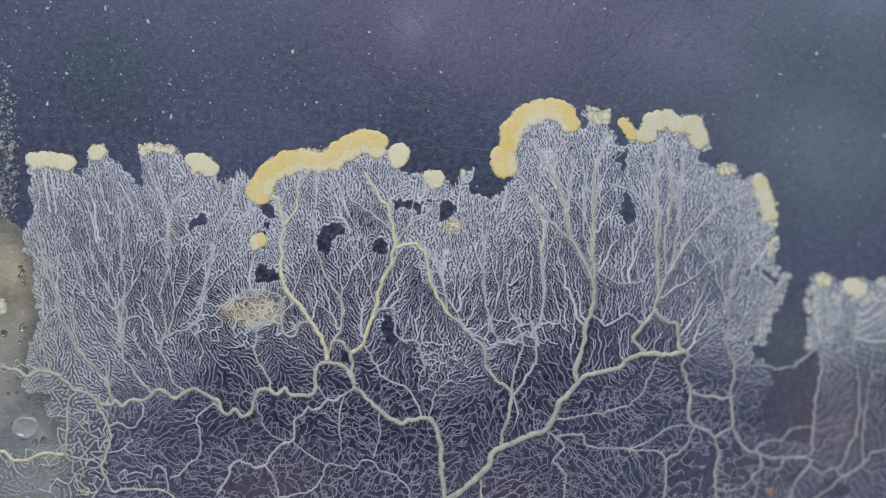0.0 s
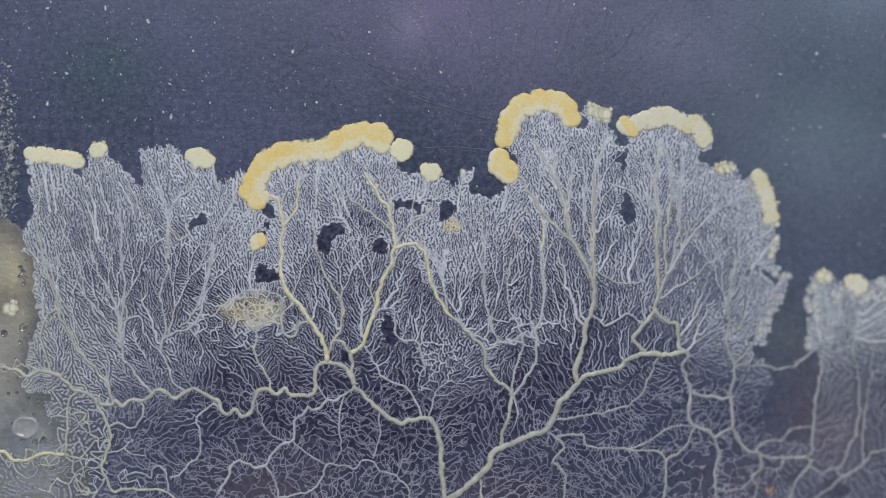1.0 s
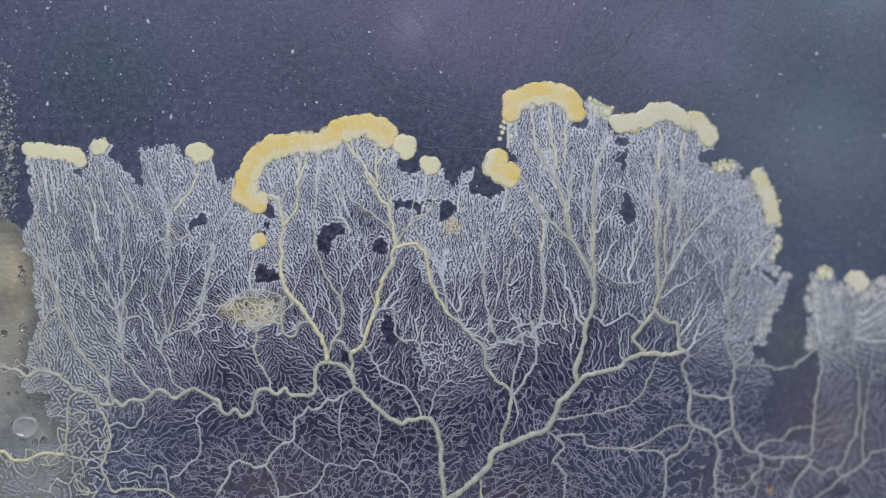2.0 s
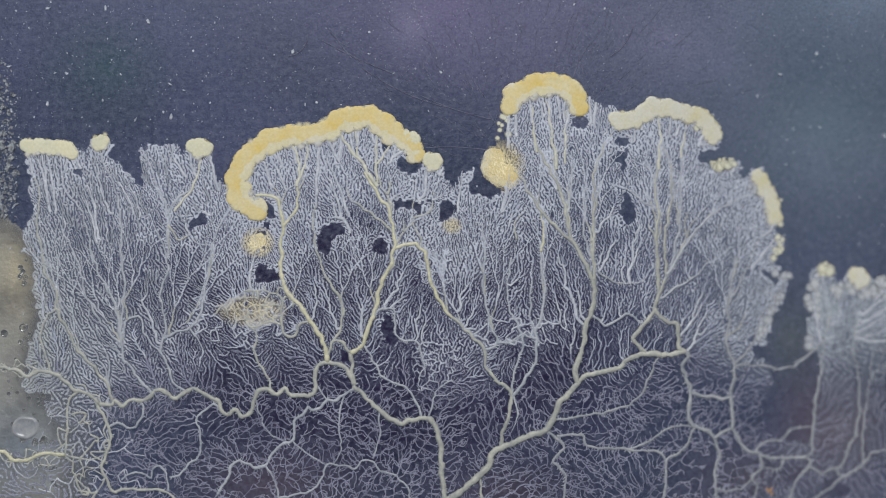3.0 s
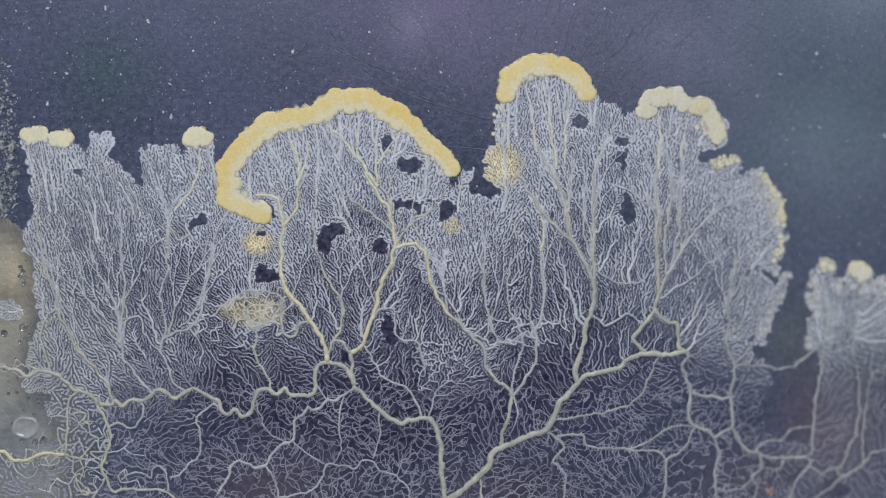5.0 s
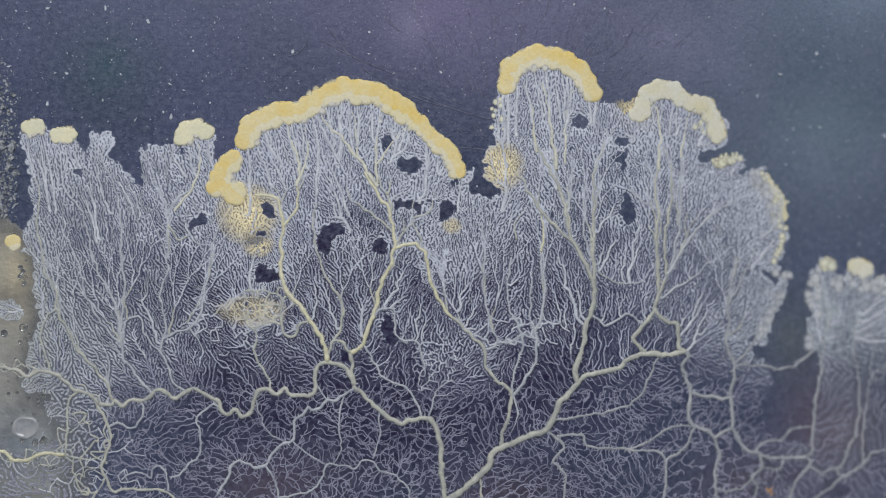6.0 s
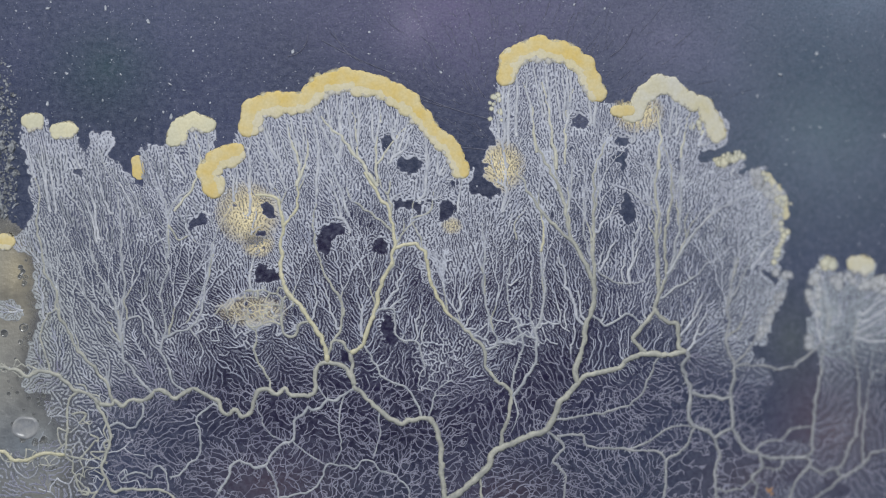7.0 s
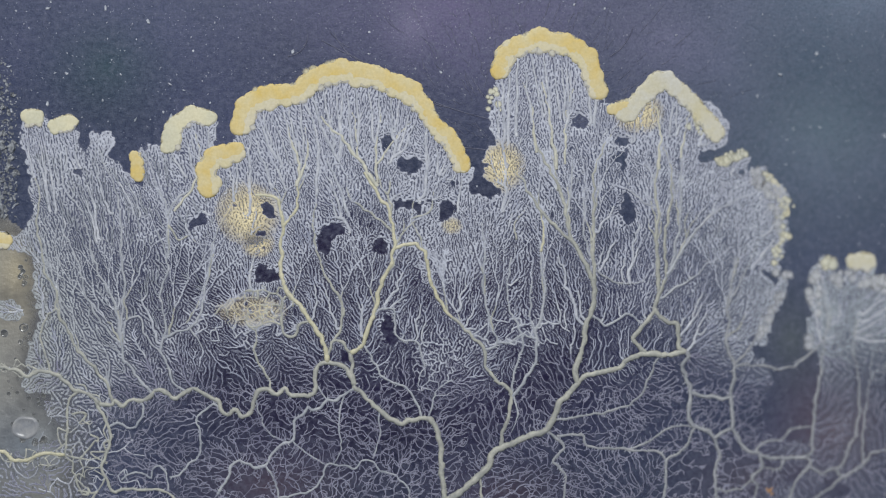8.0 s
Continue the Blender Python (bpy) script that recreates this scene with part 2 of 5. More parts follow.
vein("network", 5, DIM, (985, 772), (1030, 770), (1035, 785), (1060, 795), (1110, 795), (1160, 800), (1180, 815), taper=0.9)
vein("network", 5, DIM, (985, 745), (1040, 735), (1080, 730), (1115, 715), (1140, 690), (1155, 650), (1165, 635))
vein("network", 6, DIM, (968, 764), (985, 775), (1000, 793), (978, 816), (1000, 840), (998, 892), taper=0.6)
vein("network", 5.5, DIM, (1172, 892), (1180, 845), (1180, 815), (1205, 800), (1225, 770), taper=0.9)
vein("network", 4.2, DIM, (1110, 795), (1140, 785), (1190, 757), (1228, 755))
vein("network", 5.5, CREAM, (853, 892), (850, 845))
vein("network", 5.5, PALEVEIN, (385, 875), (400, 850), (410, 825), (425, 815), (440, 820), (450, 827), (470, 825), (480, 805), (500, 787), (520, 780), (520, 745), (535, 735), (545, 720), taper=0.95)
vein("network", 5.5, PALEVEIN, (545, 720), (555, 728), (570, 720), (580, 710), (595, 708), (605, 700), (628, 688), taper=0.95)
vein("network", 3.6, PALEVEIN, (470, 825), (485, 850), (495, 890))
vein("network", 3.0, PALEVEIN, (520, 785), (535, 798), (550, 805), (578, 825))
vein("network", 4.0, PALEVEIN, (505, 880), (545, 872), (570, 850), (578, 825), (600, 823), (630, 828), (640, 815), (660, 815), (672, 835), (700, 842), (720, 865), (728, 892), taper=0.8)
vein("network", 3.8, PALEVEIN, (562, 675), (572, 700), (580, 710))
vein("network", 4.4, PALEVEIN, (750, 745), (735, 710), (715, 685), (680, 670), (660, 640), (645, 612), taper=0.9)
vein("network", 3.4, PALEVEIN, (758, 742), (768, 705), (775, 690), (800, 672))
vein("network", 4.2, PALEVEIN, (400, 735), (375, 716), (350, 740), (352, 760), (355, 800), (335, 820), (320, 840), (300, 845), taper=0.8)
vein("network", 3.2, PALEVEIN, (610, 705), (600, 745), (605, 790), (590, 822))
vein("network", 3.2, PALEVEIN, (670, 728), (672, 770), (660, 812))
vein("network", 3.0, PALEVEIN, (455, 705), (470, 760), (505, 785))
vein("network", 4.6, CREAM, (480, 695), (475, 670), (460, 645), (450, 620), (455, 600), (455, 580), (480, 570), (497, 575), taper=0.8)
# the yellow-veined fans
vein("hollow", 9.0, YELLOW, (580, 640), (575, 612), (560, 585), (548, 570), (540, 550), (515, 525), (500, 502), (498, 450), (500, 400), (498, 380), (490, 355), (475, 345), (452, 346), taper=0.6)
vein("hollow", 6, YELLOW, (500, 402), (515, 385), (523, 375), (528, 330), (525, 300))
vein("hollow", 5.5, CREAM, (548, 575), (530, 575), (518, 595), (502, 590), (497, 570), (498, 530), (490, 520), taper=0.8)
vein("hollow", 5.2, CREAM, (590, 606), (605, 570), (605, 540), (597, 520), (580, 495), (570, 470), (560, 440), (555, 400), (560, 345), taper=0.5)
vein("hollow", 4, CREAM, (490, 520), (460, 515), (425, 520), (400, 545))
vein("middle", 6, CREAM, (580, 635), (588, 605), (605, 605), (612, 615), (622, 620), taper=0.95)
vein("middle", 8.5, YELLOW, (622, 622), (640, 615), (645, 600), (650, 585), (660, 560), (668, 530), (675, 500), (690, 470), (697, 440), (695, 400), (685, 370), (668, 340), (645, 305), taper=0.6)
vein("middle", 6.5, YELLOW, (697, 442), (720, 432), (740, 435), (755, 455), (760, 490), (770, 515), (785, 545), (800, 562), taper=0.9)
vein("middle", 4.8, CREAM, (692, 410), (668, 385), (635, 362), (618, 350), (612, 310), (600, 285))
vein("middle", 4.6, PALEVEIN, (658, 562), (670, 550), (690, 548), (698, 555), (700, 590), (715, 605), (735, 605), (745, 625), (752, 650), taper=0.7)
vein("middle", 3.8, CREAM, (757, 455), (742, 420), (728, 385), (735, 350), (738, 315))
vein("middle", 3.8, CREAM, (730, 388), (758, 375), (768, 345), (778, 310))
# broad grey fans over the margin
vein("edge", 6, CREAM, (195, 705), (190, 680), (165, 650), (128, 608), (125, 590), (100, 550), (100, 520), (80, 485), (75, 440), (65, 400), (70, 350), (62, 315), taper=0.5)
vein("edge", 4.4, CREAM, (92, 655), (85, 640), (72, 600), (80, 565), (97, 550), taper=0.8)
vein("left", 5.5, PALEVEIN, (265, 695), (245, 670), (222, 640), (215, 610), (215, 560), (221, 510), (215, 460), (213, 400), (209, 350), (198, 318), (182, 288), taper=0.5)
vein("left", 5, PALEVEIN, (215, 608), (205, 545), (185, 500), (170, 470), (160, 430), (152, 400), (138, 362), (115, 335), (108, 300), taper=0.5)
vein("left", 4.4, PALEVEIN, (212, 612), (195, 590), (165, 550), (150, 520), (142, 480), (128, 440), (108, 400), taper=0.5)
vein("left", 3.6, PALEVEIN, (200, 703), (185, 652), (152, 602), (130, 560), (112, 510))
vein("left", 3.6, PALEVEIN, (198, 690), (190, 630), (165, 590), (140, 540))
vein("notch", 3.8, PALEVEIN, (285, 625), (262, 600), (250, 575), (245, 560), (225, 565), (220, 590), (216, 608), taper=0.9)
vein("notch", 5, PALEVEIN, (330, 694), (310, 680), (295, 650), (285, 622), (290, 600), (295, 570), (283, 525), (293, 490), (297, 460), (296, 400), (294, 365), (275, 320), (262, 285), taper=0.5)
vein("notch", 3.8, PALEVEIN, (297, 458), (286, 425), (270, 392), (265, 380), (252, 386))
vein("notch", 4.8, PALEVEIN, (290, 600), (310, 590), (335, 580), (352, 560), (362, 520), (370, 470), (375, 440), (385, 410), (400, 380), (412, 358), taper=0.5)
vein("notch", 4.4, PALEVEIN, (296, 382), (315, 350), (340, 335), (350, 305), (352, 280))
vein("notch", 4.0, CREAM, (308, 398), (305, 410), (315, 425), (335, 415), (345, 430), (370, 434))
vein("notch", 3.6, PALEVEIN, (335, 582), (350, 600), (358, 625), (352, 650))
# thicket
vein("thicket", 7, CREAM, (885, 790), (890, 765), (900, 740), (904, 700), (895, 685), (875, 670), (862, 650), (858, 625), (850, 610), (835, 595), (815, 575), (798, 560), taper=0.8)
vein("thicket", 6.5, PALEVEIN, (904, 702), (925, 680), (935, 660), (948, 640), (950, 610), (948, 590), (955, 570), (962, 530), (965, 500), (958, 470), (956, 430), taper=0.6)
vein("thicket", 4.4, PALEVEIN, (858, 622), (878, 608), (868, 570), (858, 530), (855, 490), (857, 450), (853, 395), taper=0.6)
vein("thicket", 4.4, PALEVEIN, (905, 698), (912, 650), (925, 615), (922, 590), (900, 540), (898, 500), (905, 455), taper=0.6)
vein("thicket", 4.4, PALEVEIN, (948, 600), (940, 570), (940, 520), (944, 455))
vein("thicket", 4.4, PALEVEIN, (880, 608), (905, 604), (925, 595), (948, 600), taper=0.9)
vein("thicket", 4.0, PALEVEIN, (912, 705), (916, 730), (905, 765))
# tall fan
vein("tall", 11, CREAM, (1022, 677), (1018, 655), (1025, 630), (1035, 600), (1036, 580), (1048, 550), (1052, 515), (1046, 490), (1030, 455), (1010, 420), (1005, 395), (990, 335), (972, 300), (945, 248), taper=0.35)
vein("tall", 7, CREAM, (1052, 515), (1050, 450), (1050, 400), (1052, 360), (1050, 320), (1056, 288), (1068, 262), (1082, 238), taper=0.4)
vein("tall", 6.5, CREAM, (1020, 436), (985, 402), (955, 370), (936, 345), (925, 318), (908, 300), taper=0.5)
vein("tall", 4.6, YELLOW, (958, 445), (960, 410), (955, 370), (940, 350))
vein("tall", 4.0, CREAM, (914, 425), (912, 395), (925, 375), (940, 350))
vein("tall", 4.4, PALEVEIN, (1048, 470), (1035, 420), (1032, 360), (1035, 310), (1030, 262))
vein("tall", 4.4, PALEVEIN, (1004, 385), (1012, 330), (1008, 280), (985, 235))
vein("tall", 4.6, DIM, (1050, 478), (1075, 490), (1090, 500), (1130, 500), (1158, 470))
vein("tall", 4.8, PALEVEIN, (1050, 558), (1070, 575), (1100, 560), (1115, 555), (1130, 570), (1142, 572), taper=0.7)
# crown fan
vein("crown", 8.5, CREAM, (1145, 627), (1120, 602), (1135, 580), (1160, 542), (1165, 500), (1165, 460), (1160, 420), (1165, 380), (1160, 340), (1165, 290), (1169, 248), taper=0.45)
vein("crown", 8.5, CREAM, (1160, 545), (1170, 560), (1185, 570), (1198, 572), (1200, 600), (1202, 617), (1215, 622), taper=0.95)
vein("crown", 6.5, CREAM, (1166, 520), (1178, 490), (1176, 450), (1180, 400), (1188, 350), (1185, 290), (1180, 242), taper=0.4)
vein("crown", 6, PALEVEIN, (1176, 500), (1192, 455), (1200, 410), (1205, 350), (1205, 300), (1211, 250), taper=0.4)
vein("crown", 6.5, PALEVEIN, (1178, 488), (1200, 455), (1230, 410), (1260, 380), (1300, 355), (1335, 343), taper=0.35)
vein("crown", 5, PALEVEIN, (1170, 535), (1190, 512), (1215, 500), (1250, 470), (1295, 438))
vein("crown", 4, PALEVEIN, (1162, 370), (1130, 352), (1110, 335), (1078, 326))
vein("crown", 4, PALEVEIN, (1166, 330), (1148, 300), (1120, 282))
# flank and the separate clump
vein("flank", 7.5, DIM, (1295, 760), (1297, 730), (1293, 700), (1300, 670), (1297, 640), (1290, 620), (1285, 600), (1290, 570), (1288, 540), (1295, 500), (1302, 455), taper=0.4)
vein("flank", 4.5, DIM, (1298, 645), (1330, 612), (1350, 560), (1362, 500))
vein("flank", 4.5, DIM, (1290, 545), (1320, 480), (1340, 430), (1352, 380))
vein("outer", 6, DIM, (1426, 812), (1436, 800), (1438, 770), (1440, 740), (1445, 700), (1455, 650), (1460, 600), (1465, 570), (1458, 515), taper=0.5)
vein("outer", 5.5, DIM, (1484, 830), (1490, 820), (1500, 800), (1515, 765), (1520, 720), (1520, 660), (1510, 620), (1520, 550), taper=0.5)
vein("outer", 4.5, DIM, (1527, 822), (1527, 770), (1535, 700), (1545, 620))
# net on the margin
vein("edge", 6.0, CREAM, (165, 705), (175, 722), (190, 750), (195, 770), (190, 800), (180, 830), (190, 850), (200, 870), (240, 866), (290, 872), (320, 892), taper=0.8)
vein("edge", 4.6, PALEVEIN, (192, 755), (210, 750), (225, 757), (240, 755), (250, 740), (253, 720), (247, 708), taper=0.9)
vein("edge", 8.0, YELLOW, (-30, 792), (0, 800), (15, 805), (25, 815), (50, 813), (75, 805), (115, 805), taper=0.75)
vein("edge", 5.0, CREAM, (140, 697), (125, 705), (118, 735), (120, 760), (115, 800), (130, 820), (130, 840), (145, 875), taper=0.8)
vein("edge", 4.4, CREAM, (115, 805), (150, 812), (185, 806))
vein("edge", 3.6, PALEVEIN, (215, 850), (225, 840), (245, 837), (268, 846), (270, 828), (282, 822), (292, 835), (297, 860), (295, 873), taper=0.9)
vein("edge", 3.2, PALEVEIN, (20, 815), (28, 835), (50, 845), (65, 830), (70, 815))


def web(fan, material, u, v, ru, rv, gap, width, seed):
    """A net of short veins that join in knots."""
    r2 = np.random.default_rng(seed)
    pts = []
    for _ in range(260):
        q = np.array([u + r2.normal(0, 0.55) * ru, v + r2.normal(0, 0.55) * rv])
        if all(np.linalg.norm(q - o) > gap for o in pts):
            pts.append(q)
    done = set()
    for i, q in enumerate(pts):
        near = sorted(range(len(pts)), key=lambda k: np.linalg.norm(pts[k] - q))[1:3]
        for k in near:
            if (min(i, k), max(i, k)) not in done and np.linalg.norm(pts[k] - q) < gap * 2:
                done.add((min(i, k), max(i, k)))
                mid = (q + pts[k]) / 2 + r2.normal(0, gap * 0.32, 2)
                vein(fan, width * r2.uniform(0.5, 1.2), material, tuple(q), tuple(mid), tuple(pts[k]), taper=0.9)


web("hollow", CREAM, 448, 545, 50, 34, 9, 3.6, 1)
web("hollow", WHITE, 425, 570, 76, 34, 11, 3.0, 2)
web("edge", CREAM, 150, 790, 42, 66, 17, 3.6, 3)
web("edge", WHITE, 165, 800, 60, 76, 17, 2.4, 4)
web("edge", CREAM, 30, 652, 50, 12, 12, 3.6, 5)
web("edge", CREAM, 50, 812, 60, 12, 12, 3.6, 6)
web("thicket", WHITE, 925, 590, 60, 24, 13, 3.4, 7)
web("thicket", WHITE, 768, 642, 48, 42, 7.5, 1.9, 8)
web("thicket", WHITE, 770, 470, 26, 26, 7, 1.9, 9)


def wander(points, step=4.0, amp=2.2):
    """A smooth way through the points, with a slight natural wander."""
    p = np.array(points, float)
    p = np.vstack([2 * p[0] - p[1], p, 2 * p[-1] - p[-2]])
    out = []
    for k in range(1, len(p) - 2):
        n = max(2, int(np.linalg.norm(p[k + 1] - p[k]) / step))
        t = np.linspace(0, 1, n, endpoint=False)[:, None]
        a, b, c, d = p[k - 1], p[k], p[k + 1], p[k + 2]
        out.append(0.5 * (2 * b + (c - a) * t + (2 * a - 5 * b + 4 * c - d) * t ** 2 + (3 * b - a - 3 * c + d) * t ** 3))
    out = np.vstack(out + [p[-2:-1]])
    w = np.array([[noise.noise((x / 17, y / 17, 3.1)), noise.noise((x / 17, y / 17, 9.7))] for x, y in out])
    ends = np.minimum(1, np.minimum(np.arange(len(out)), np.arange(len(out))[::-1]) / 4)[:, None]
    w2 = np.array([[noise.noise((x / 6, y / 6, 1.1)), noise.noise((x / 6, y / 6, 7.7))] for x, y in out])
    return out + (w * amp * 2 + w2 * min(1.6, amp)) * ends


# where each fan stands at the start
OUTLINES = []


def outline(*points):
    OUTLINES.append(list(points))


outline((40, 700), (62, 560), (60, 460), (36, 428), (40, 400), (52, 385), (52, 330), (46, 300), (60, 290), (130, 292), (128, 304), (150, 314), (158, 290), (158, 276), (185, 276), (215, 290), (228, 306), (232, 322), (246, 326), (250, 345), (250, 700))
outline((240, 700), (248, 345), (250, 320), (245, 290), (244, 272), (270, 264), (308, 270), (330, 280), (360, 284), (385, 302), (386, 318), (402, 318), (415, 306), (440, 302), (446, 330), (455, 362), (472, 390), (460, 400), (450, 700))
outline((440, 700), (455, 520), (462, 420), (470, 396), (486, 370), (462, 350), (452, 330), (480, 296), (560, 282), (600, 290), (620, 430), (600, 700))
outline((560, 700), (570, 300), (610, 258), (660, 246), (684, 258), (700, 290), (712, 302), (750, 304), (790, 316), (800, 350), (790, 700))
outline((740, 700), (745, 380), (775, 350), (800, 335), (812, 312), (826, 312), (832, 328), (860, 350), (885, 335), (912, 318), (990, 400), (1000, 700))
outline((930, 700), (920, 400), (898, 312), (886, 260), (905, 210), (960, 190), (1005, 202), (1022, 222), (1040, 208), (1080, 214), (1092, 250), (1106, 262), (1098, 300), (1110, 420), (1120, 700))
outline((1060, 700), (1098, 400), (1104, 300), (1108, 262), (1128, 240), (1150, 214), (1200, 214), (1238, 228), (1246, 248), (1226, 262), (1244, 286), (1264, 298), (1296, 304), (1320, 322), (1330, 700))
outline((1200, 700), (1260, 320), (1320, 322), (1345, 316), (1354, 340), (1362, 385), (1362, 402), (1374, 420), (1364, 456), (1372, 470), (1352, 480), (1364, 505), (1402, 492), (1374, 515), (1382, 538), (1354, 562), (1346, 598), (1330, 625), (1322, 655), (1340, 900), (1200, 900))
outline((1430, 840), (1440, 740), (1452, 660), (1440, 606), (1428, 600), (1432, 560), (1442, 540), (1438, 500), (1446, 484), (1464, 486), (1472, 504), (1484, 496), (1530, 492), (1540, 500), (1560, 494), (1620, 498), (1620, 840))
outline((-40, 900), (-40, 790), (60, 800), (90, 690), (60, 660), (200, 670), (1350, 640), (1380, 690), (1350, 760), (1420, 780), (1640, 760), (1640, 900))
HOLES, VOIDS = [], []   # bare gel from the start; bare gel that is never covered


def hole(u, v, ru, rv, always=False):
    (VOIDS if always else HOLES).append((u, v, ru, rv))


for spot in ((348, 391, 14, 10), (474, 484, 26, 12), (590, 404, 20, 13), (572, 434, 12, 18), (672, 430, 15, 15), (648, 398, 6, 11), (720, 364, 25, 12), (756, 356, 13, 8), (788, 370, 15, 15), (1110, 372, 13, 26)):
    hole(*spot)
for spot in ((1225, 838, 46, 42), (1303, 822, 27, 34), (1385, 722, 40, 44), (45, 757, 60, 40), (440, 862, 40, 24), (690, 580, 14, 24), (610, 632, 13, 9), (1475, 865, 22, 14), (842, 335, 10, 12)):
    hole(*spot)
for spot in ((476, 372, 13, 18), (722, 287, 23, 12), (682, 250, 11, 8), (1022, 214, 17, 11), (1006, 260, 8, 13), (1092, 280, 12, 15), (1157, 290, 7, 8)):
    hole(*spot, always=True)

# growing rims: fan, size of lobes, material, times and the line of the rim at each, life as (time, height)
RIMS = []


def rim(fan, size, material, count, lines, life=(), loose=False, inset=0.0, heart=None):
    """inset: how far the middle of the rim lies inside the given lines; heart: a point that it grows away from."""
    RIMS.append((fan, size, material, count, lines, life, loose, inset, heart))


rim("middle", 20, GOLD, 44, {
    0: [(446, 322), (465, 295), (500, 272), (545, 266), (573, 272), (604, 248), (640, 232), (676, 242)],
    1: [(434, 315), (458, 276), (495, 255), (555, 251), (575, 248), (610, 227), (645, 219), (686, 234)],
    1.7: [(426, 310), (448, 270), (480, 247), (535, 241), (568, 242), (602, 217), (650, 209), (692, 228)]} | {
    3: [(402, 312), (422, 272), (468, 233), (530, 222), (566, 220), (602, 195), (660, 190), (706, 222)],
    4: [(392, 308), (418, 268), (465, 220), (510, 206), (562, 212), (600, 180), (655, 178), (712, 206)],
    4.7: [(384, 300), (424, 250), (464, 208), (510, 200), (550, 196), (592, 168), (650, 164), (716, 198)]} | {
    6.5: [(428, 232), (436, 194), (480, 175), (536, 174), (562, 145), (610, 132), (680, 146), (732, 178)],
    8: [(411, 222), (422, 180), (460, 156), (524, 150), (546, 124), (600, 108), (665, 119), (738, 150)]}, inset=16)
rim("middle", 16, GOLD, 20, {
    0: [(660, 236), (674, 240), (679, 250)], 1.7: [(676, 214), (690, 224), (695, 244)], 3: [(690, 205), (706, 228), (726, 236), (744, 256), (750, 276)], 3.5: [(696, 200), (716, 224), (745, 250), (775, 268), (802, 288)],
    4: [(700, 194), (722, 222), (748, 248), (780, 270), (804, 290)], 4.7: [(704, 186), (728, 210), (760, 244), (792, 272), (810, 294)],
    6.5: [(724, 170), (752, 205), (776, 232), (808, 256), (828, 304)], 8: [(728, 142), (752, 168), (778, 212), (806, 236), (832, 292)]}, inset=13)
rim("middle", 15, CAP, 8, {0: [(702, 258), (718, 264), (716, 288)], 1.7: [(708, 244), (730, 250), (730, 272)], 3: [(716, 232), (738, 242), (746, 270)], 4: [(722, 226), (748, 250), (770, 276)], 8: [(722, 226), (748, 250), (770, 276)]}, [(0, 0), (3.1, 0), (3.5, -0.4), (4.2, -1.2), (8, -1.2)], inset=11)
rim("hollow", 19, GOLD, 14, {
    0: [(456, 358), (443, 348), (446, 324)], 1: [(446, 366), (430, 344), (434, 316)], 1.7: [(450, 372), (420, 348), (426, 312)],
    3: [(452, 388), (412, 365), (402, 314)], 4: [(464, 396), (408, 372), (390, 312)], 4.7: [(466, 398), (398, 368), (382, 305)],
    6.5: [(384, 348), (357, 310), (392, 268), (418, 260)], 8: [(356, 340), (348, 296), (376, 264), (420, 254)]}, inset=15, heart=(490, 335))
rim("hollow", 17, GOLD, 3, {0: [(455, 424), (461, 430)], 8: [(450, 424), (460, 432)]}, [(0, 0), (2.0, 0), (3.0, -0.22), (4, -0.45), (8, -1.2)])
rim("tall", 19, GOLD, 30, {
    0: [(885, 258), (888, 228), (910, 200), (945, 182), (985, 178), (1010, 190), (1022, 214)],
    1: [(878, 244), (888, 205), (908, 178), (950, 163), (992, 166), (1015, 182), (1024, 206)],
    1.7: [(890, 212), (892, 182), (915, 163), (960, 153), (1000, 159), (1022, 176), (1030, 200)],
    3: [(888, 186), (896, 158), (935, 138), (970, 132), (1010, 141), (1032, 160), (1038, 188)]} | {
    4: [(886, 172), (893, 142), (925, 120), (965, 115), (1010, 122), (1036, 142), (1044, 168)],
    4.7: [(880, 168), (888, 134), (915, 112), (960, 102), (1008, 112), (1036, 132), (1048, 160)],
    6.5: [(882, 142), (890, 105), (920, 84), (955, 75), (1005, 87), (1042, 112), (1066, 160)],
    8: [(870, 122), (880, 90), (910, 67), (955, 53), (1012, 66), (1052, 92), (1072, 158)]}, inset=15)
rim("tall", 23, GOLD, 8, {0: [(887, 276), (890, 300)], 1.7: [(882, 280), (884, 300), (906, 308)], 3.5: [(874, 276), (876, 306), (906, 314)], 8: [(874, 276), (876, 306), (906, 314)]}, [(0, 0), (1.7, 0), (2.8, -0.16), (3.5, -0.30), (8, -0.4)])
rim("tall", 12, PALE, 4, {0: [(905, 230), (900, 250)], 4: [(888, 196), (884, 250)], 8: [(872, 160), (872, 198)]}, loose=True)
rim("tall", 15, PALE, 5, {0: [(1042, 204), (1076, 208)], 2.8: [(1040, 178), (1080, 200)], 4: [(1050, 168), (1086, 200)], 8: [(1050, 160), (1090, 195)]}, [(0, 0), (2.4, -0.1), (4, -0.8), (8, -1.2)])
rim("crown", 11, GOLD, 5, {0: [(1102, 218), (1120, 240)], 4: [(1110, 205), (1130, 215)], 8: [(1082, 196), (1112, 186)]}, [(0, 0), (2.0, -0.1), (3.4, -0.8), (5.8, -0.6), (6.6, 0), (8, 0)])
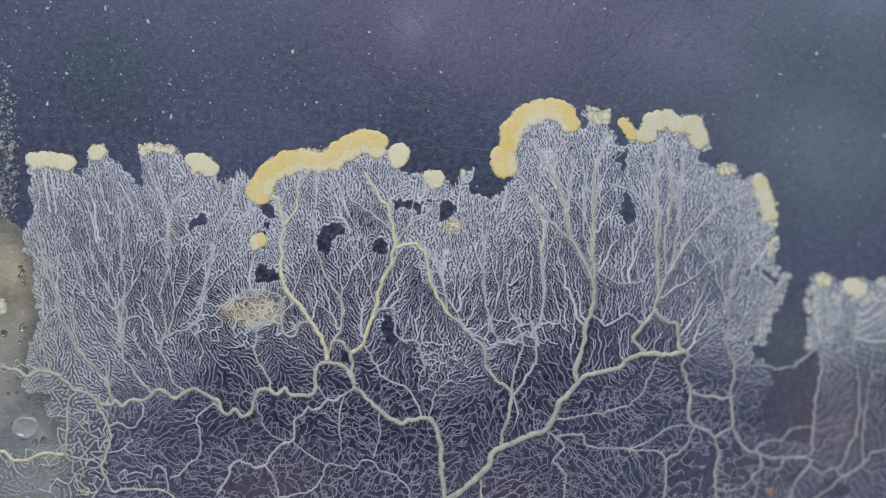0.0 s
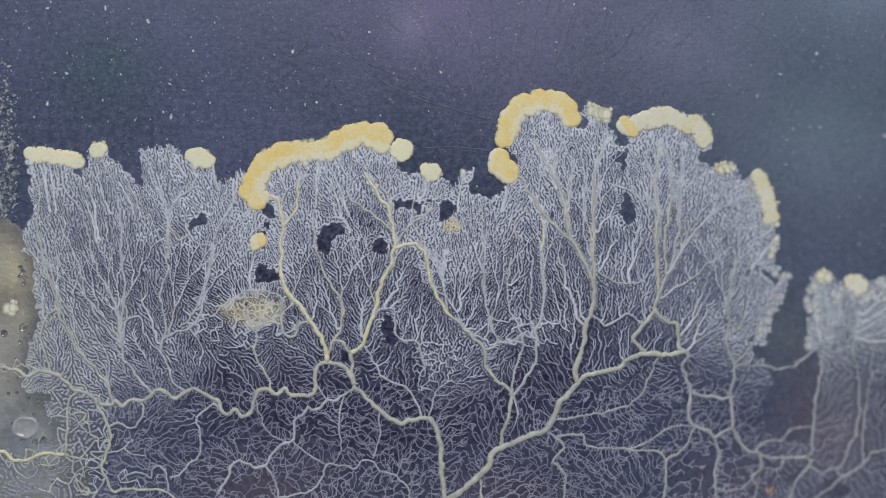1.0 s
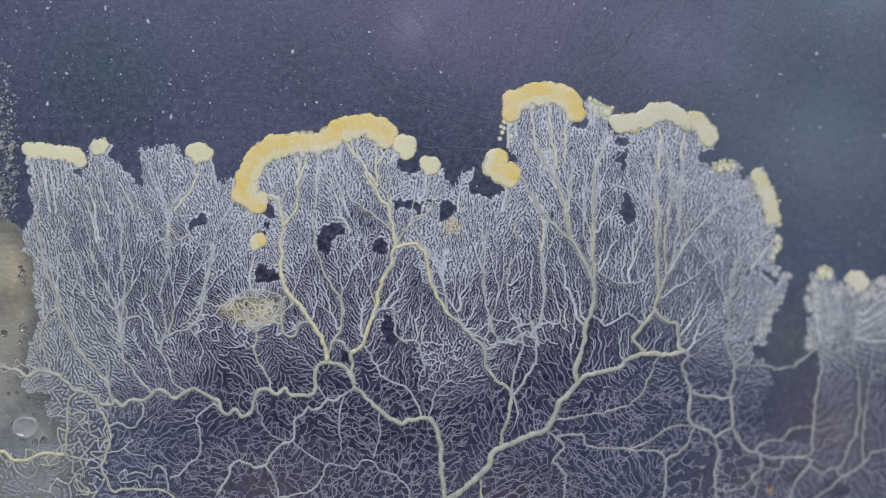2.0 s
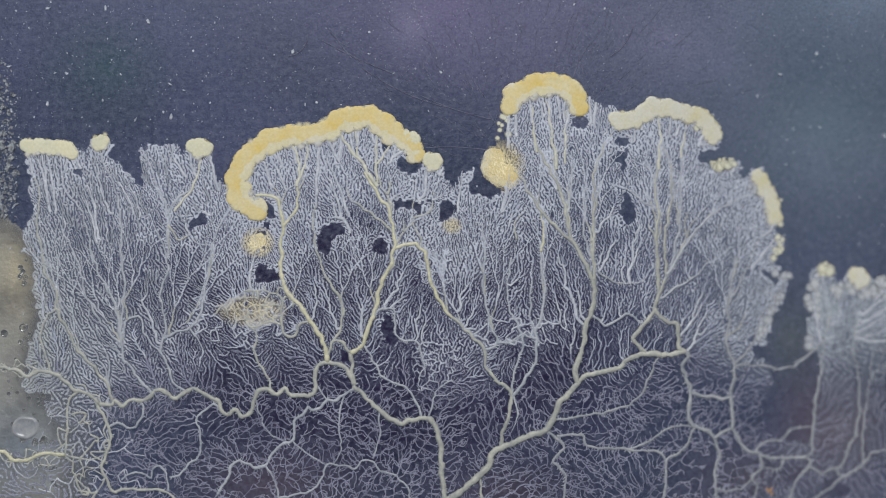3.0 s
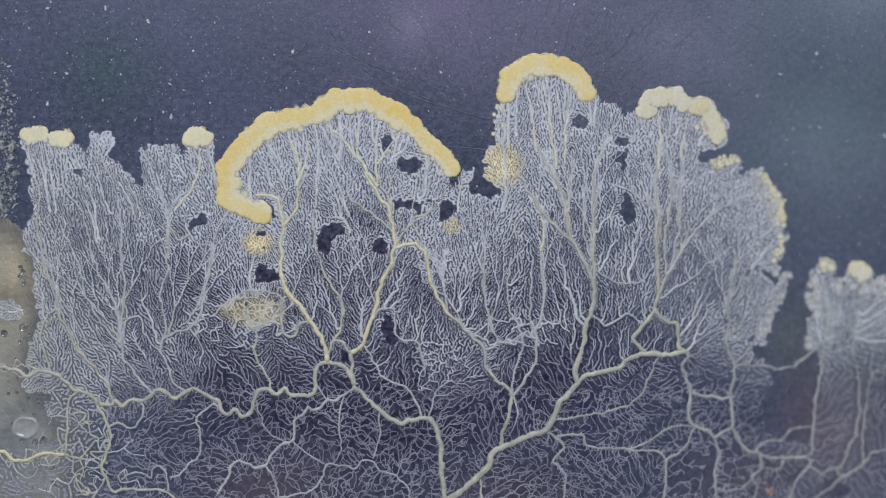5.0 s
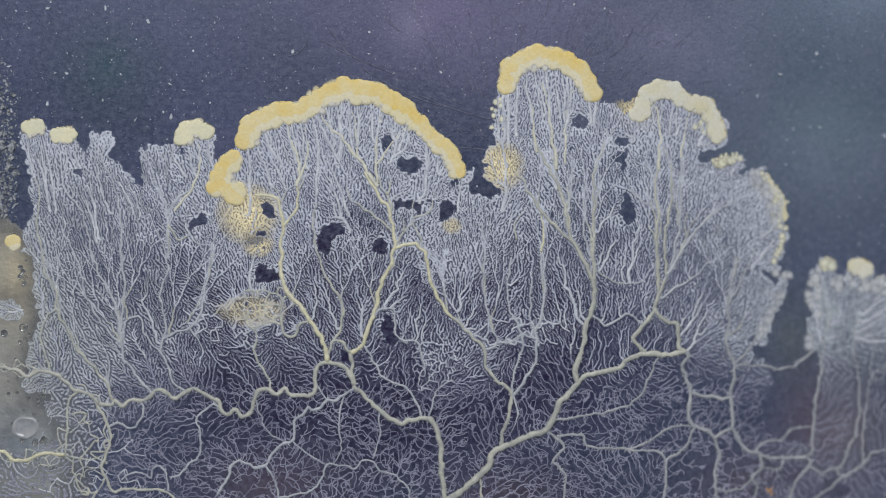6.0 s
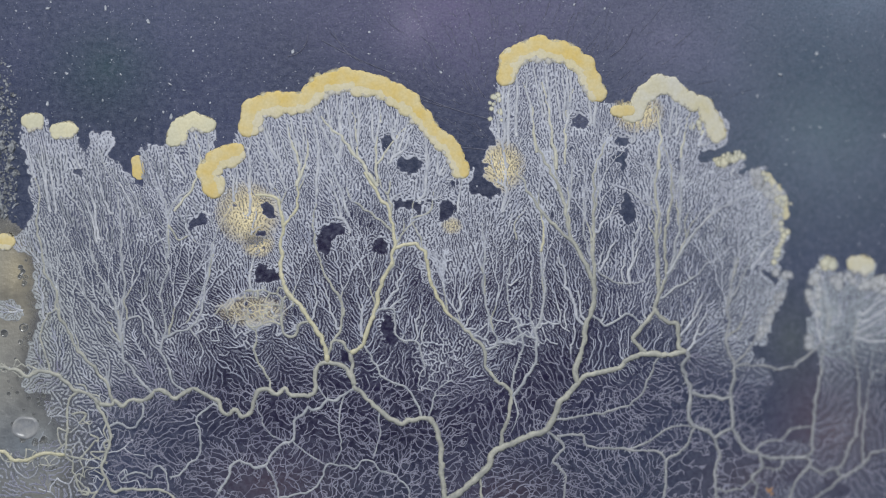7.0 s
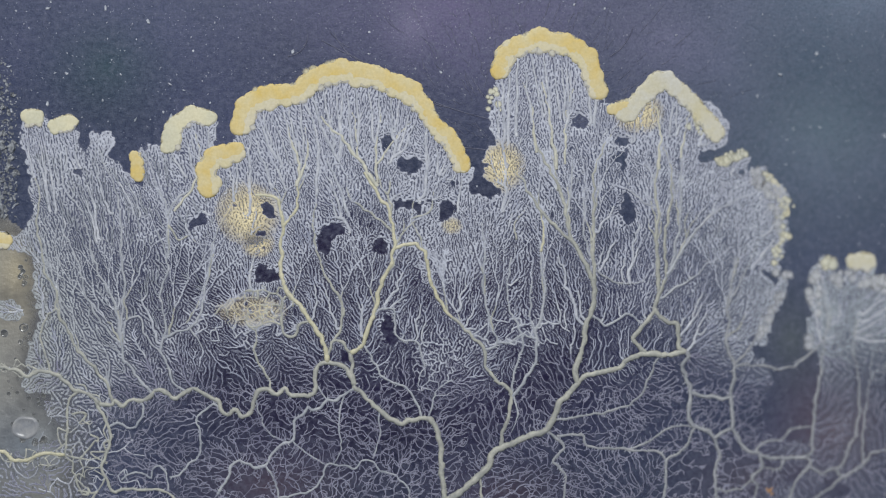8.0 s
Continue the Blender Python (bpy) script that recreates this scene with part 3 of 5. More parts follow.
rim("crown", 16, CROWN, 16, {
    0: [(1130, 236), (1145, 206), (1180, 198), (1206, 210), (1234, 208), (1252, 246)],
    1.7: [(1092, 206), (1128, 204), (1160, 188), (1196, 190), (1215, 206), (1240, 202), (1266, 240)],
    3: [(1090, 200), (1120, 200), (1150, 178), (1196, 182), (1226, 192), (1250, 196), (1276, 236)],
    3.5: [(1136, 192), (1152, 172), (1198, 176), (1222, 190), (1244, 186), (1284, 226), (1264, 254)],
    4: [(1136, 190), (1142, 178), (1155, 168), (1198, 174), (1226, 182), (1256, 184), (1284, 238)],
    6.5: [(1112, 200), (1130, 160), (1165, 139), (1198, 148), (1222, 168), (1260, 178), (1284, 236)],
    8: [(1096, 195), (1130, 160), (1160, 130), (1185, 132), (1212, 152), (1240, 182), (1280, 230)]}, inset=12)
rim("crown", 13, PALE, 7, {0: [(1210, 226), (1240, 244)], 4: [(1235, 222), (1272, 235)], 8: [(1220, 220), (1270, 236)]}, loose=True)
rim("flank", 12, PALE, 5, {0: [(1272, 302), (1296, 300)], 4: [(1260, 294), (1300, 286)], 8: [(1270, 290), (1318, 272)]})
rim("flank", 14, CROWN, 10, {0: [(1340, 318), (1354, 350), (1362, 385)], 1.5: [(1338, 308), (1358, 345), (1366, 390)], 4: [(1338, 310), (1368, 355), (1374, 390)], 8: [(1350, 312), (1384, 345), (1386, 380)]}, [(0, 0), (2.2, 0), (3.5, -0.2), (8, -0.3)])
rim("flank", 13, PALE, 8, {0: [(1336, 320), (1354, 350), (1360, 400)], 4: [(1340, 308), (1364, 350), (1372, 400)], 8: [(1350, 310), (1384, 345), (1384, 420)]}, loose=True)
rim("flank", 12, PALE, 5, {0: [(1368, 420), (1362, 450)], 4: [(1386, 420), (1370, 460)], 8: [(1386, 412), (1370, 466)]}, loose=True)
rim("outer", 15, PALE, 4, {0: [(1446, 494), (1464, 500)], 4: [(1452, 470), (1470, 478)], 8: [(1456, 464), (1474, 470)]})
rim("outer", 16, CROWN, 5, {0: [(1500, 506), (1524, 512)], 4: [(1510, 480), (1530, 490)], 8: [(1506, 464), (1540, 462)]})
rim("outer", 14, FLUFF, 4, {0: [(1552, 500), (1570, 505)], 8: [(1550, 498), (1572, 500)]})
rim("left", 14, CAP, 5, {0: [(56, 284), (92, 282)], 1.7: [(50, 268), (88, 270)], 4: [(44, 252), (84, 250)], 6.5: [(50, 222), (68, 218)], 8: [(48, 208), (68, 208)]})
rim("left", 14, CAP, 5, {0: [(94, 284), (126, 288)], 1.7: [(98, 272), (140, 278), (144, 292)], 4: [(94, 252), (118, 254)], 6.5: [(100, 236), (128, 234)], 8: [(96, 224), (128, 215)]})
rim("left", 14, CAP, 4, {0: [(164, 268), (180, 270)], 4: [(170, 248), (188, 244)], 8: [(172, 248), (186, 246)]}, [(0, 0), (3, 0), (5, -0.6), (8, -0.9)])
rim("notch", 11, PALE, 6, {0: [(248, 268), (270, 262), (306, 268)], 4: [(248, 262), (270, 258), (306, 264)], 8: [(248, 260), (270, 256), (306, 262)]}, [(0, 0), (0.8, -0.1), (2.2, -0.8), (8, -1.1)])
rim("notch", 15, CAP, 13, {0: [(338, 288), (350, 286), (362, 290), (376, 302)], 2.0: [(340, 272), (348, 268), (356, 268), (366, 274)], 4: [(342, 256), (348, 252), (356, 252), (366, 256)], 6.5: [(314, 250), (320, 228), (345, 218), (370, 230)], 8: [(298, 264), (304, 226), (340, 200), (374, 212)]})
rim("notch", 11, GOLD, 4, {0: [(244, 300), (246, 316)], 6.5: [(246, 285), (246, 310)], 8: [(240, 274), (246, 314)]}, [(0, -1.2), (6.4, -1.0), (7.4, 0), (8, 0)])
rim("edge", 16, PALE, 4, {0: [(-4, 544), (6, 548)], 1.5: [(18, 540), (26, 556)], 4: [(16, 545), (30, 555)], 8: [(16, 545), (30, 555)]}, [(0, 0), (1.5, 0), (2.6, -0.6), (3.6, -1.1), (8, -1.2)])
rim("edge", 14, GOLD, 3, {0: [(30, 432), (36, 430)], 5.8: [(26, 430), (30, 428)], 6.5: [(14, 428), (20, 430)], 8: [(0, 424), (12, 428)]}, [(0, -1.2), (5.2, -1.1), (6.2, 0), (8, 0)])
rim("middle", 14, CAP, 5, {0: [(758, 314), (778, 320)], 1.7: [(750, 292), (770, 300)], 3: [(756, 282), (774, 290)], 8: [(756, 286), (780, 296)]}, [(0, -0.05), (3.3, 0), (4.0, -0.3), (8, -1.2)])
rim("thicket", 10, PALE, 3, {0: [(816, 306), (828, 308)], 8: [(818, 304), (826, 306)]}, [(0, 0), (1.5, -0.1), (3, -0.5), (8, -0.6)], loose=True)
rim("thicket", 9, PALE, 4, {0: [(800, 396), (806, 404)], 8: [(800, 396), (806, 404)]}, [(0, 0), (2, -0.2), (4, -0.5), (8, -0.6)], loose=True)


rim("flank", 9, FLUFF, 9, {0: [(1364, 462), (1384, 500), (1364, 555), (1346, 598)], 8: [(1366, 460), (1386, 498), (1366, 553), (1348, 596)]}, loose=True)
rim("flank", 13, FLUFF, 5, {0: [(1322, 328), (1345, 345), (1352, 400)], 4: [(1330, 312), (1356, 340), (1368, 400)], 8: [(1330, 305), (1362, 335), (1380, 410)]}, loose=True)
rim("outer", 9, FLUFF, 7, {0: [(1440, 496), (1436, 540), (1442, 590), (1430, 610)], 8: [(1444, 470), (1440, 520), (1442, 580), (1430, 610)]}, loose=True)
rim("outer", 14, FLUFF, 7, {0: [(1470, 520), (1515, 528), (1566, 530)], 8: [(1468, 490), (1518, 490), (1566, 515)]}, loose=True)






def resample(line, count):
    p = np.array(line, float)
    d = np.concatenate([[0], np.cumsum(np.linalg.norm(np.diff(p, axis=0), axis=1))])
    s = np.linspace(0, d[-1], count)
    return np.stack([np.interp(s, d, p[:, 0]), np.interp(s, d, p[:, 1])], -1)


CORES = []    # what the rims sweep: size, times, places, life
LOBES = []    # fan, size, material, times, places, life
for fan, size, material, count, lines, life, loose, inset, heart in RIMS:
    times = sorted(lines)
    fine = np.stack([resample(lines[t], 80) for t in times])
    if times[-1] < 8:
        times, fine = times + [8.0], np.concatenate([fine, fine[-1:]])
    life = life or [(0, 0.0), (8, 0.0)]
    root = np.array(heart or FANS[fan][:2], float)
    along = np.gradient(fine, axis=1)
    out = np.stack([along[..., 1], -along[..., 0]], -1)
    out /= np.maximum(np.linalg.norm(out, axis=2, keepdims=True), 1e-6)
    out *= np.where((out * (fine - root)).sum(2, keepdims=True).mean(1, keepdims=True) < 0, -1, 1)
    fine = fine - out * inset
    rows = fine[:, np.linspace(0, 79, count).round().astype(int)]
    for k in range(count):
        CORES.append((size, times, rows[:, k], life))
    long = max(np.linalg.norm(np.diff(r, axis=0), axis=1).sum() for r in rows)

    size_of = size

    def lobe(s, across, size, mat, drop, size_of=size_of):
        pos = fine[:, s] + out[:, s] * (across - (3 if size_of > 18 and not inset else 0)) + rng.normal(0, 1.2, 2)
        LOBES.append((fan, size, mat, times, pos, [(t, z - drop) for t, z in life]))

    if loose:
        wash = material is FLUFF
        for k in range(int((long + 1.5 * size) * size / (90 if wash else 70))):
            s, far = int(rng.integers(0, 80)), rng.normal(0, size * 0.5)
            lobe(s, far, rng.uniform(9, 17) if wash else rng.uniform(4.5, 10), material, (0.01 if wash else 0.03) + rng.uniform(0, 0.04))
        continue
    body = max(2, int(long / (size * 0.28)))
    firm = material in (GOLD, CROWN, CAP)
    for k in range(body):
        s = min(79, int((k + 0.5) / body * 80))
        if firm and size > 12:
            lobe(s, rng.normal(0.16, 0.05) * size, size * rng.uniform(0.74, 0.82), material, rng.uniform(0, 0.004))
            lobe(s, rng.normal(-0.26, 0.14) * size, size * rng.uniform(0.62, 0.80), LEMON if material is GOLD else material, rng.uniform(0.004, 0.012))
            if k % 2:
                lobe(s, rng.normal(-0.62, 0.20) * size, size * rng.uniform(0.5, 0.72), CREST, rng.uniform(0.014, 0.03))
        else:
            lobe(s, rng.normal(0, size * (0.10 if firm else 0.2)), size * (rng.uniform(0.92, 1.06) if firm else rng.uniform(0.75, 1.12)), material, rng.uniform(0, 0.008))
    trim = max(4, int((long + 2 * size) / (size * 0.24)))
    for k in range(trim):
        s = int(rng.integers(0, 80))
        lobe(s, size * rng.uniform(0.50, 0.72), size * rng.uniform(0.36, 0.52), EDGE if firm else material, 0.03 + rng.uniform(0, 0.03))


def inside(polygon, p):
    q = np.array(polygon, float)
    hit = np.zeros(len(p), bool)
    for a, b in zip(q, np.roll(q, -1, axis=0)):
        if a[1] == b[1]:
            continue
        cross = (a[1] > p[:, 1]) != (b[1] > p[:, 1])
        x = a[0] + (p[:, 1] - a[1]) * (b[0] - a[0]) / (b[1] - a[1])
        hit ^= cross & (p[:, 0] < x)
    return hit


def ripple(p, size, seed):
    return np.array([[noise.noise((x / size, y / size, seed)), noise.noise((x / size, y / size, seed + 5))] for x, y in p])


def lattice(gap, lo, hi):
    """Scattered points about gap apart."""
    rows = []
    for j, v in enumerate(np.arange(lo[1], hi[1], gap * 0.87)):
        u = np.arange(lo[0] + (j % 2) * gap / 2, hi[0], gap)
        rows.append(np.stack([u, np.full(len(u), v)], -1))
    p = np.vstack(rows)
    return p + rng.uniform(-0.46, 0.46, p.shape) * gap


def rim_distance(p):
    """How far points lie from any place that a rim passes."""
    d = np.full(len(p), 1e9)
    for size, times, rows, life in CORES:
        for t in (0, 1.3, 2.6, 4, 5.3, 6.6, 8):
            c = (np.interp(t, times, rows[:, 0]), np.interp(t, times, rows[:, 1]))
            np.minimum(d, (p[:, 0] - c[0]) ** 2 + (p[:, 1] - c[1]) ** 2, out=d)
    return np.sqrt(d)


U0, V0, U1, V1, CELL = -60, 20, 1640, 900, 4.0
GU, GV = np.meshgrid(np.arange(U0, U1, CELL), np.arange(V0, V1, CELL))
GRID = np.stack([GU.ravel(), GV.ravel()], -1)


def cover():
    """When the colony reaches each cell of the plan (0: there from the start, 99: never)."""
    q = GRID + ripple(GRID, 26, 1.3) * 9 + ripple(GRID, 9, 4.3) * 4
    first = np.zeros(len(q), bool)
    for polygon in OUTLINES:
        first |= inside(polygon, q)
    reach = np.where(first, 0.0, 99.0)
    for t in np.arange(0.0, 8.01, 0.25):
        for size, times, rows, life in CORES:
            if np.interp(t, [a for a, b in life], [b for a, b in life]) < -0.7:
                continue
            c = np.array([np.interp(t, times, rows[:, 0]), np.interp(t, times, rows[:, 1])])
            box = (np.abs(q[:, 0] - c[0]) < size) & (np.abs(q[:, 1] - c[1]) < size) & (reach > t)
            if box.any():
                k = np.nonzero(box)[0]
                k = k[((q[k] - c) ** 2).sum(1) < (size * 0.86) ** 2]
                reach[k] = t
    for u, v, ru, rv in HOLES:
        bare = ((q[:, 0] - u) / ru) ** 2 + ((q[:, 1] - v) / rv) ** 2 < 1
        reach[bare & (reach == 0)] = 99
    for u, v, ru, rv in VOIDS:
        reach[((q[:, 0] - u) / ru) ** 2 + ((q[:, 1] - v) / rv) ** 2 < 1] = 99
    return reach.reshape(GU.shape)


REACH = cover()


def cell_of(p):
    i = np.clip(np.round((p[..., 0] - U0) / CELL).astype(int), 0, GU.shape[1] - 1)
    j = np.clip(np.round((p[..., 1] - V0) / CELL).astype(int), 0, GU.shape[0] - 1)
    return j, i


def travel(main=None):
    """How far it is for sap from the roots to each cell, where veins carry it faster."""
    slow = np.where(REACH < 50, 1.0, 6.0)
    dist = np.full(GU.shape, 1e6)
    for (fan, width, material, points), line in zip(VEINS, LINES):
        j, i = cell_of(line)
        slow[j, i] = 0.30 if fan == "network" else 0.88
        for (x, y), jj, ii in zip(line, j, i):
            if y > 884 or x < -20 or x > 1590:
                dist[jj, ii] = 0 if 700 < x < 900 else 80 + 0.36 * abs(x - 800)
    if main is not None:
        j, i = cell_of(main)
        slow[j, i] = np.minimum(slow[j, i], 0.76)
    moves = [(a, b) for a in (-2, -1, 0, 1, 2) for b in (-2, -1, 0, 1, 2) if (a or b) and abs(a) + abs(b) in (1, 2, 3) and (abs(a), abs(b)) not in ((2, 0), (0, 2))]
    h, w = GU.shape
    big = np.pad(dist, 2, constant_values=1e6)
    sp = np.pad(slow, 2, constant_values=9.0)
    for turn in range(260):
        before = big[2:-2, 2:-2].copy()
        for a, b in moves:
            step = math.hypot(a, b) * CELL
            cand = big[2 + a:2 + a + h, 2 + b:2 + b + w] + step * 0.5 * (sp[2 + a:2 + a + h, 2 + b:2 + b + w] + slow)
            np.minimum(big[2:-2, 2:-2], cand, out=big[2:-2, 2:-2])
        if np.abs(before - big[2:-2, 2:-2]).max() < 0.01:
            break
    t = big[2:-2, 2:-2]
    for _ in range(3):
        e = np.pad(t, 1, mode="edge")
        t = 0.4 * t + 0.15 * (e[:-2, 1:-1] + e[2:, 1:-1] + e[1:-1, :-2] + e[1:-1, 2:])
    return t


VEIN_AT = []   # which vein each of its nodes belongs to
FORK = np.random.default_rng(17)


def fork(fan, u, v, heading, length, width, depth, spread=20, material=None):
    """A vein that splits in two again and again; heading in degrees from straight up, to the right."""
    a = radians(heading)
    end = np.array([u + length * math.sin(a), v - length * math.cos(a)])
    ok = any(inside(p, end[None])[0] for p in OUTLINES[:-1])
    if not ok or any(((end[0] - x) / rx) ** 2 + ((end[1] - y) / ry) ** 2 < 1 for x, y, rx, ry in HOLES):
        return
    mid = np.array([u, v]) * 0.5 + end * 0.5 + FORK.normal(0, length * 0.06, 2)
    vein(fan, width, material or (CREAM if width > 3.2 else WHITE), (u, v), tuple(mid), tuple(end), taper=0.7)
    if depth:
        for side in (-1, 1):
            fork(fan, end[0], end[1], heading * 0.9 + side * spread * FORK.uniform(0.5, 1.15), length * FORK.uniform(0.68, 0.95), width * 0.74, depth - 1, spread, material)


fork("middle", 690, 385, -6, 40, 5.4, 4, 24)
fork("middle", 697, 440, 30, 34, 4.6, 3, 26)
fork("middle", 668, 555, -16, 46, 4.2, 4, 16)
fork("middle", 690, 490, 18, 40, 3.8, 3, 20)
fork("hollow", 502, 395, -8, 34, 4.6, 3, 28)
fork("hollow", 535, 335, 6, 20, 3.6, 2, 26)
fork("hollow", 575, 470, -14, 44, 4.2, 4, 18)
fork("hollow", 600, 560, 8, 46, 3.8, 4, 15)
fork("hollow", 520, 545, 6, 40, 3.4, 3, 16)
fork("tall", 1050, 480, -4, 50, 5.2, 4, 15)
fork("tall", 1015, 410, -16, 44, 5.0, 4, 16)
fork("tall", 985, 340, -4, 38, 4.6, 4, 18)
fork("tall", 1048, 380, 14, 44, 4.2, 4, 18)
fork("tall", 960, 380, -10, 38, 4.0, 4, 16)
fork("crown", 1166, 480, -4, 54, 4.8, 4, 14)
fork("crown", 1195, 470, 22, 52, 4.6, 4, 15)
fork("crown", 1192, 400, 6, 48, 4.4, 4, 16)
fork("crown", 1230, 410, 42, 44, 4.0, 4, 16)
fork("crown", 1160, 400, -10, 44, 4.0, 4, 18)
fork("thicket", 858, 520, -8, 48, 4.0, 4, 16)
fork("thicket", 872, 585, 8, 54, 3.8, 4, 15)
fork("thicket", 962, 520, 2, 44, 4.0, 4, 14)
fork("thicket", 830, 600, -24, 48, 3.8, 4, 18)
fork("thicket", 790, 560, -6, 50, 3.6, 4, 16)
fork("left", 218, 605, -10, 56, 4.2, 4, 15)
fork("left", 218, 612, -34, 58, 4.2, 4, 13)
fork("left", 222, 560, 12, 52, 3.8, 4, 15)
fork("left", 150, 645, -18, 56, 3.6, 4, 14)
fork("left", 105, 560, -6, 46, 3.6, 4, 12)
fork("notch", 300, 595, 10, 52, 4.0, 4, 16)
fork("notch", 298, 440, 0, 40, 3.8, 4, 18)
fork("notch", 368, 490, 14, 42, 3.6, 4, 18)
fork("notch", 330, 575, 28, 50, 3.4, 4, 15)
fork("flank", 1296, 500, 14, 44, 3.8, 4, 16)
fork("flank", 1300, 600, 24, 44, 3.6, 3, 18)
fork("flank", 1290, 560, -14, 46, 3.4, 4, 15)
fork("outer", 1466, 580, 4, 36, 3.6, 2, 18)
fork("outer", 1512, 600, 6, 40, 3.4, 2, 16)

VEINS.sort(key=lambda row: row[0] != "network")
LINES = []
for fan, width, material, points in VEINS:
    points = [np.array(p, float) for p in points]
    for k in (0, -1):
        best = 16.0
        goal = points[k]
        for line in LINES:
            d = np.linalg.norm(line - goal, axis=1)
            if d.min() < best and (k == 0 or len(points) > 4):
                best, points[k] = d.min(), line[int(d.argmin())]
    LINES.append(wander(points))


def grow():
    """Strands run down to the veins side by side and merge where they meet."""
    size = 1.1
    ow, oh = int((U1 - U0) / size) + 8, int((V1 - V0) / size) + 8
    occ = np.full((oh, ow), -1, int)
    pos, parent, fan, when = [], [], [], []
    names = list(FANS)
    for k, line in enumerate(LINES):
        f = names.index(VEINS[k][0])
        wide = int(VEINS[k][1] / 2 / size)
        for n, (x, y) in enumerate(line):
            i, j = int((x - U0) / size) + 4, int((y - V0) / size) + 4
            VEIN_AT.append(k)
            pos.append((x, y))
            parent.append(-1)
            fan.append(f)
            when.append(0.0)
            if wide < i < ow - wide - 1 and wide < j < oh - wide - 1:
                occ[j - wide:j + wide + 1, i - wide:i + wide + 1] = len(pos) - 1
    nv = len(pos)
    seeds = lattice(2.3, (-40, 30), (1640, 893))
    rng.shuffle(seeds)
    cj, ci = cell_of(seeds)
    keep = REACH[cj, ci] < 50
    seeds, cj, ci = seeds[keep], cj[keep], ci[keep]
    rd = rim_distance(seeds) + ripple(seeds, 40, 7.7)[:, 0] * 40
    low = smooth((seeds[:, 1] + 25 * np.sin(seeds[:, 0] / 47) - 600) / 110)
    final = np.where(rd < 50, 1.4, 1.9) + 2.4 * low + 0.4 * smooth((seeds[:, 1] - 400) / 110)
    for spread in (12, 7, 4, 0):
        if spread:
            far = travel(np.array(pos[nv:]) if len(pos) > nv else None)
            gv, gu = np.gradient(far)
            ln = np.maximum(np.hypot(gu, gv), 1e-6)
            du, dv = -gu / ln, -gv / ln
        catch = 3 if spread == 12 else 2 if spread == 7 else 1
        for n in range(len(seeds)):
            x, y = seeds[n]
            i, j = int((x - U0) / size) + 4, int((y - V0) / size) + 4
            room = max(spread, final[n])
            a, b2 = int(room), int(room + 0.5)
            if (occ[j - a:j + b2 + 1, i - a:i + b2 + 1] >= 0).any():
                continue
            path, hit = [], -1
            wild = (0.52 if spread > 4 else 0.6) + 0.25 * low[n]
            wild *= 0.45 + 0.55 * smooth((rd[n] - 30) / 70)
            back = math.inf
            vx, vy = 0.0, 0.0
            for step in range(150):
                path.append((x, y))
                jj, ii = int(round((y - V0) / CELL)), int(round((x - U0) / CELL))
                if not (0 <= jj < GU.shape[0] and 0 <= ii < GU.shape[1]) or REACH[jj, ii] > 50:
                    break
                dx, dy = du[jj, ii], dv[jj, ii]
                if y < 600:
                    dy += 0.15 + 1.1 * (x < 300 and y < 460)
                if step:
                    dx, dy = dx + 0.8 * vx, dy + 0.8 * vy
                turn = wild * (noise.noise((x / 9, y / 9, 0.3)) + 0.8 * noise.noise((x / 4, y / 4, 6.3)))
                c, s = math.cos(turn), math.sin(turn)
                dx, dy = dx * c - dy * s, dx * s + dy * c
                l2 = math.hypot(dx, dy) or 1
                vx, vy = dx / l2, dy / l2
                x, y = x + vx * 2.4, y + vy * 2.4
                i, j = int((x - U0) / size) + 4, int((y - V0) / size) + 4
                if not (2 < i < ow - 3 and 2 < j < oh - 3):
                    break
                block = occ[max(j - catch, 0):j + catch + 1, max(i - catch, 0):i + catch + 1]
                m = block.max()
                if m >= 0:
                    hit = int(occ[j, i] if occ[j, i] >= 0 else m)
                    break
            if len(path) < (14 if spread == 12 else 7 if spread == 7 else 2) or (hit < 0 and len(path) < 8):
                continue
            up = hit
            f = fan[hit] if hit >= 0 else -1
            w = when[hit] if hit >= 0 else 0.0
            for x, y in reversed(path):
                jj, ii = int(round((y - V0) / CELL)), int(round((x - U0) / CELL))
                jj, ii = min(max(jj, 0), GU.shape[0] - 1), min(max(ii, 0), GU.shape[1] - 1)
                r = REACH[jj, ii]
                w = max(w, r if r < 50 else 0.0)
                pos.append((x, y))
                parent.append(up)
                fan.append(f)
                when.append(w)
                up = len(pos) - 1
                occ[int((y - V0) / size) + 4, int((x - U0) / size) + 4] = up
    pos, parent, fan, when = np.array(pos), np.array(parent), np.array(fan), np.array(when)
    fan[fan < 0] = names.index("network")
    count = np.ones(len(pos))
    for i in range(len(pos) - 1, nv - 1, -1):
        if parent[i] >= 0:
            count[parent[i]] += count[i]
    return pos, parent, count, when, fan, nv


NODE, PARENT, COUNT, WHEN, FANOF, NV = grow()
ORDER = range(len(NODE))


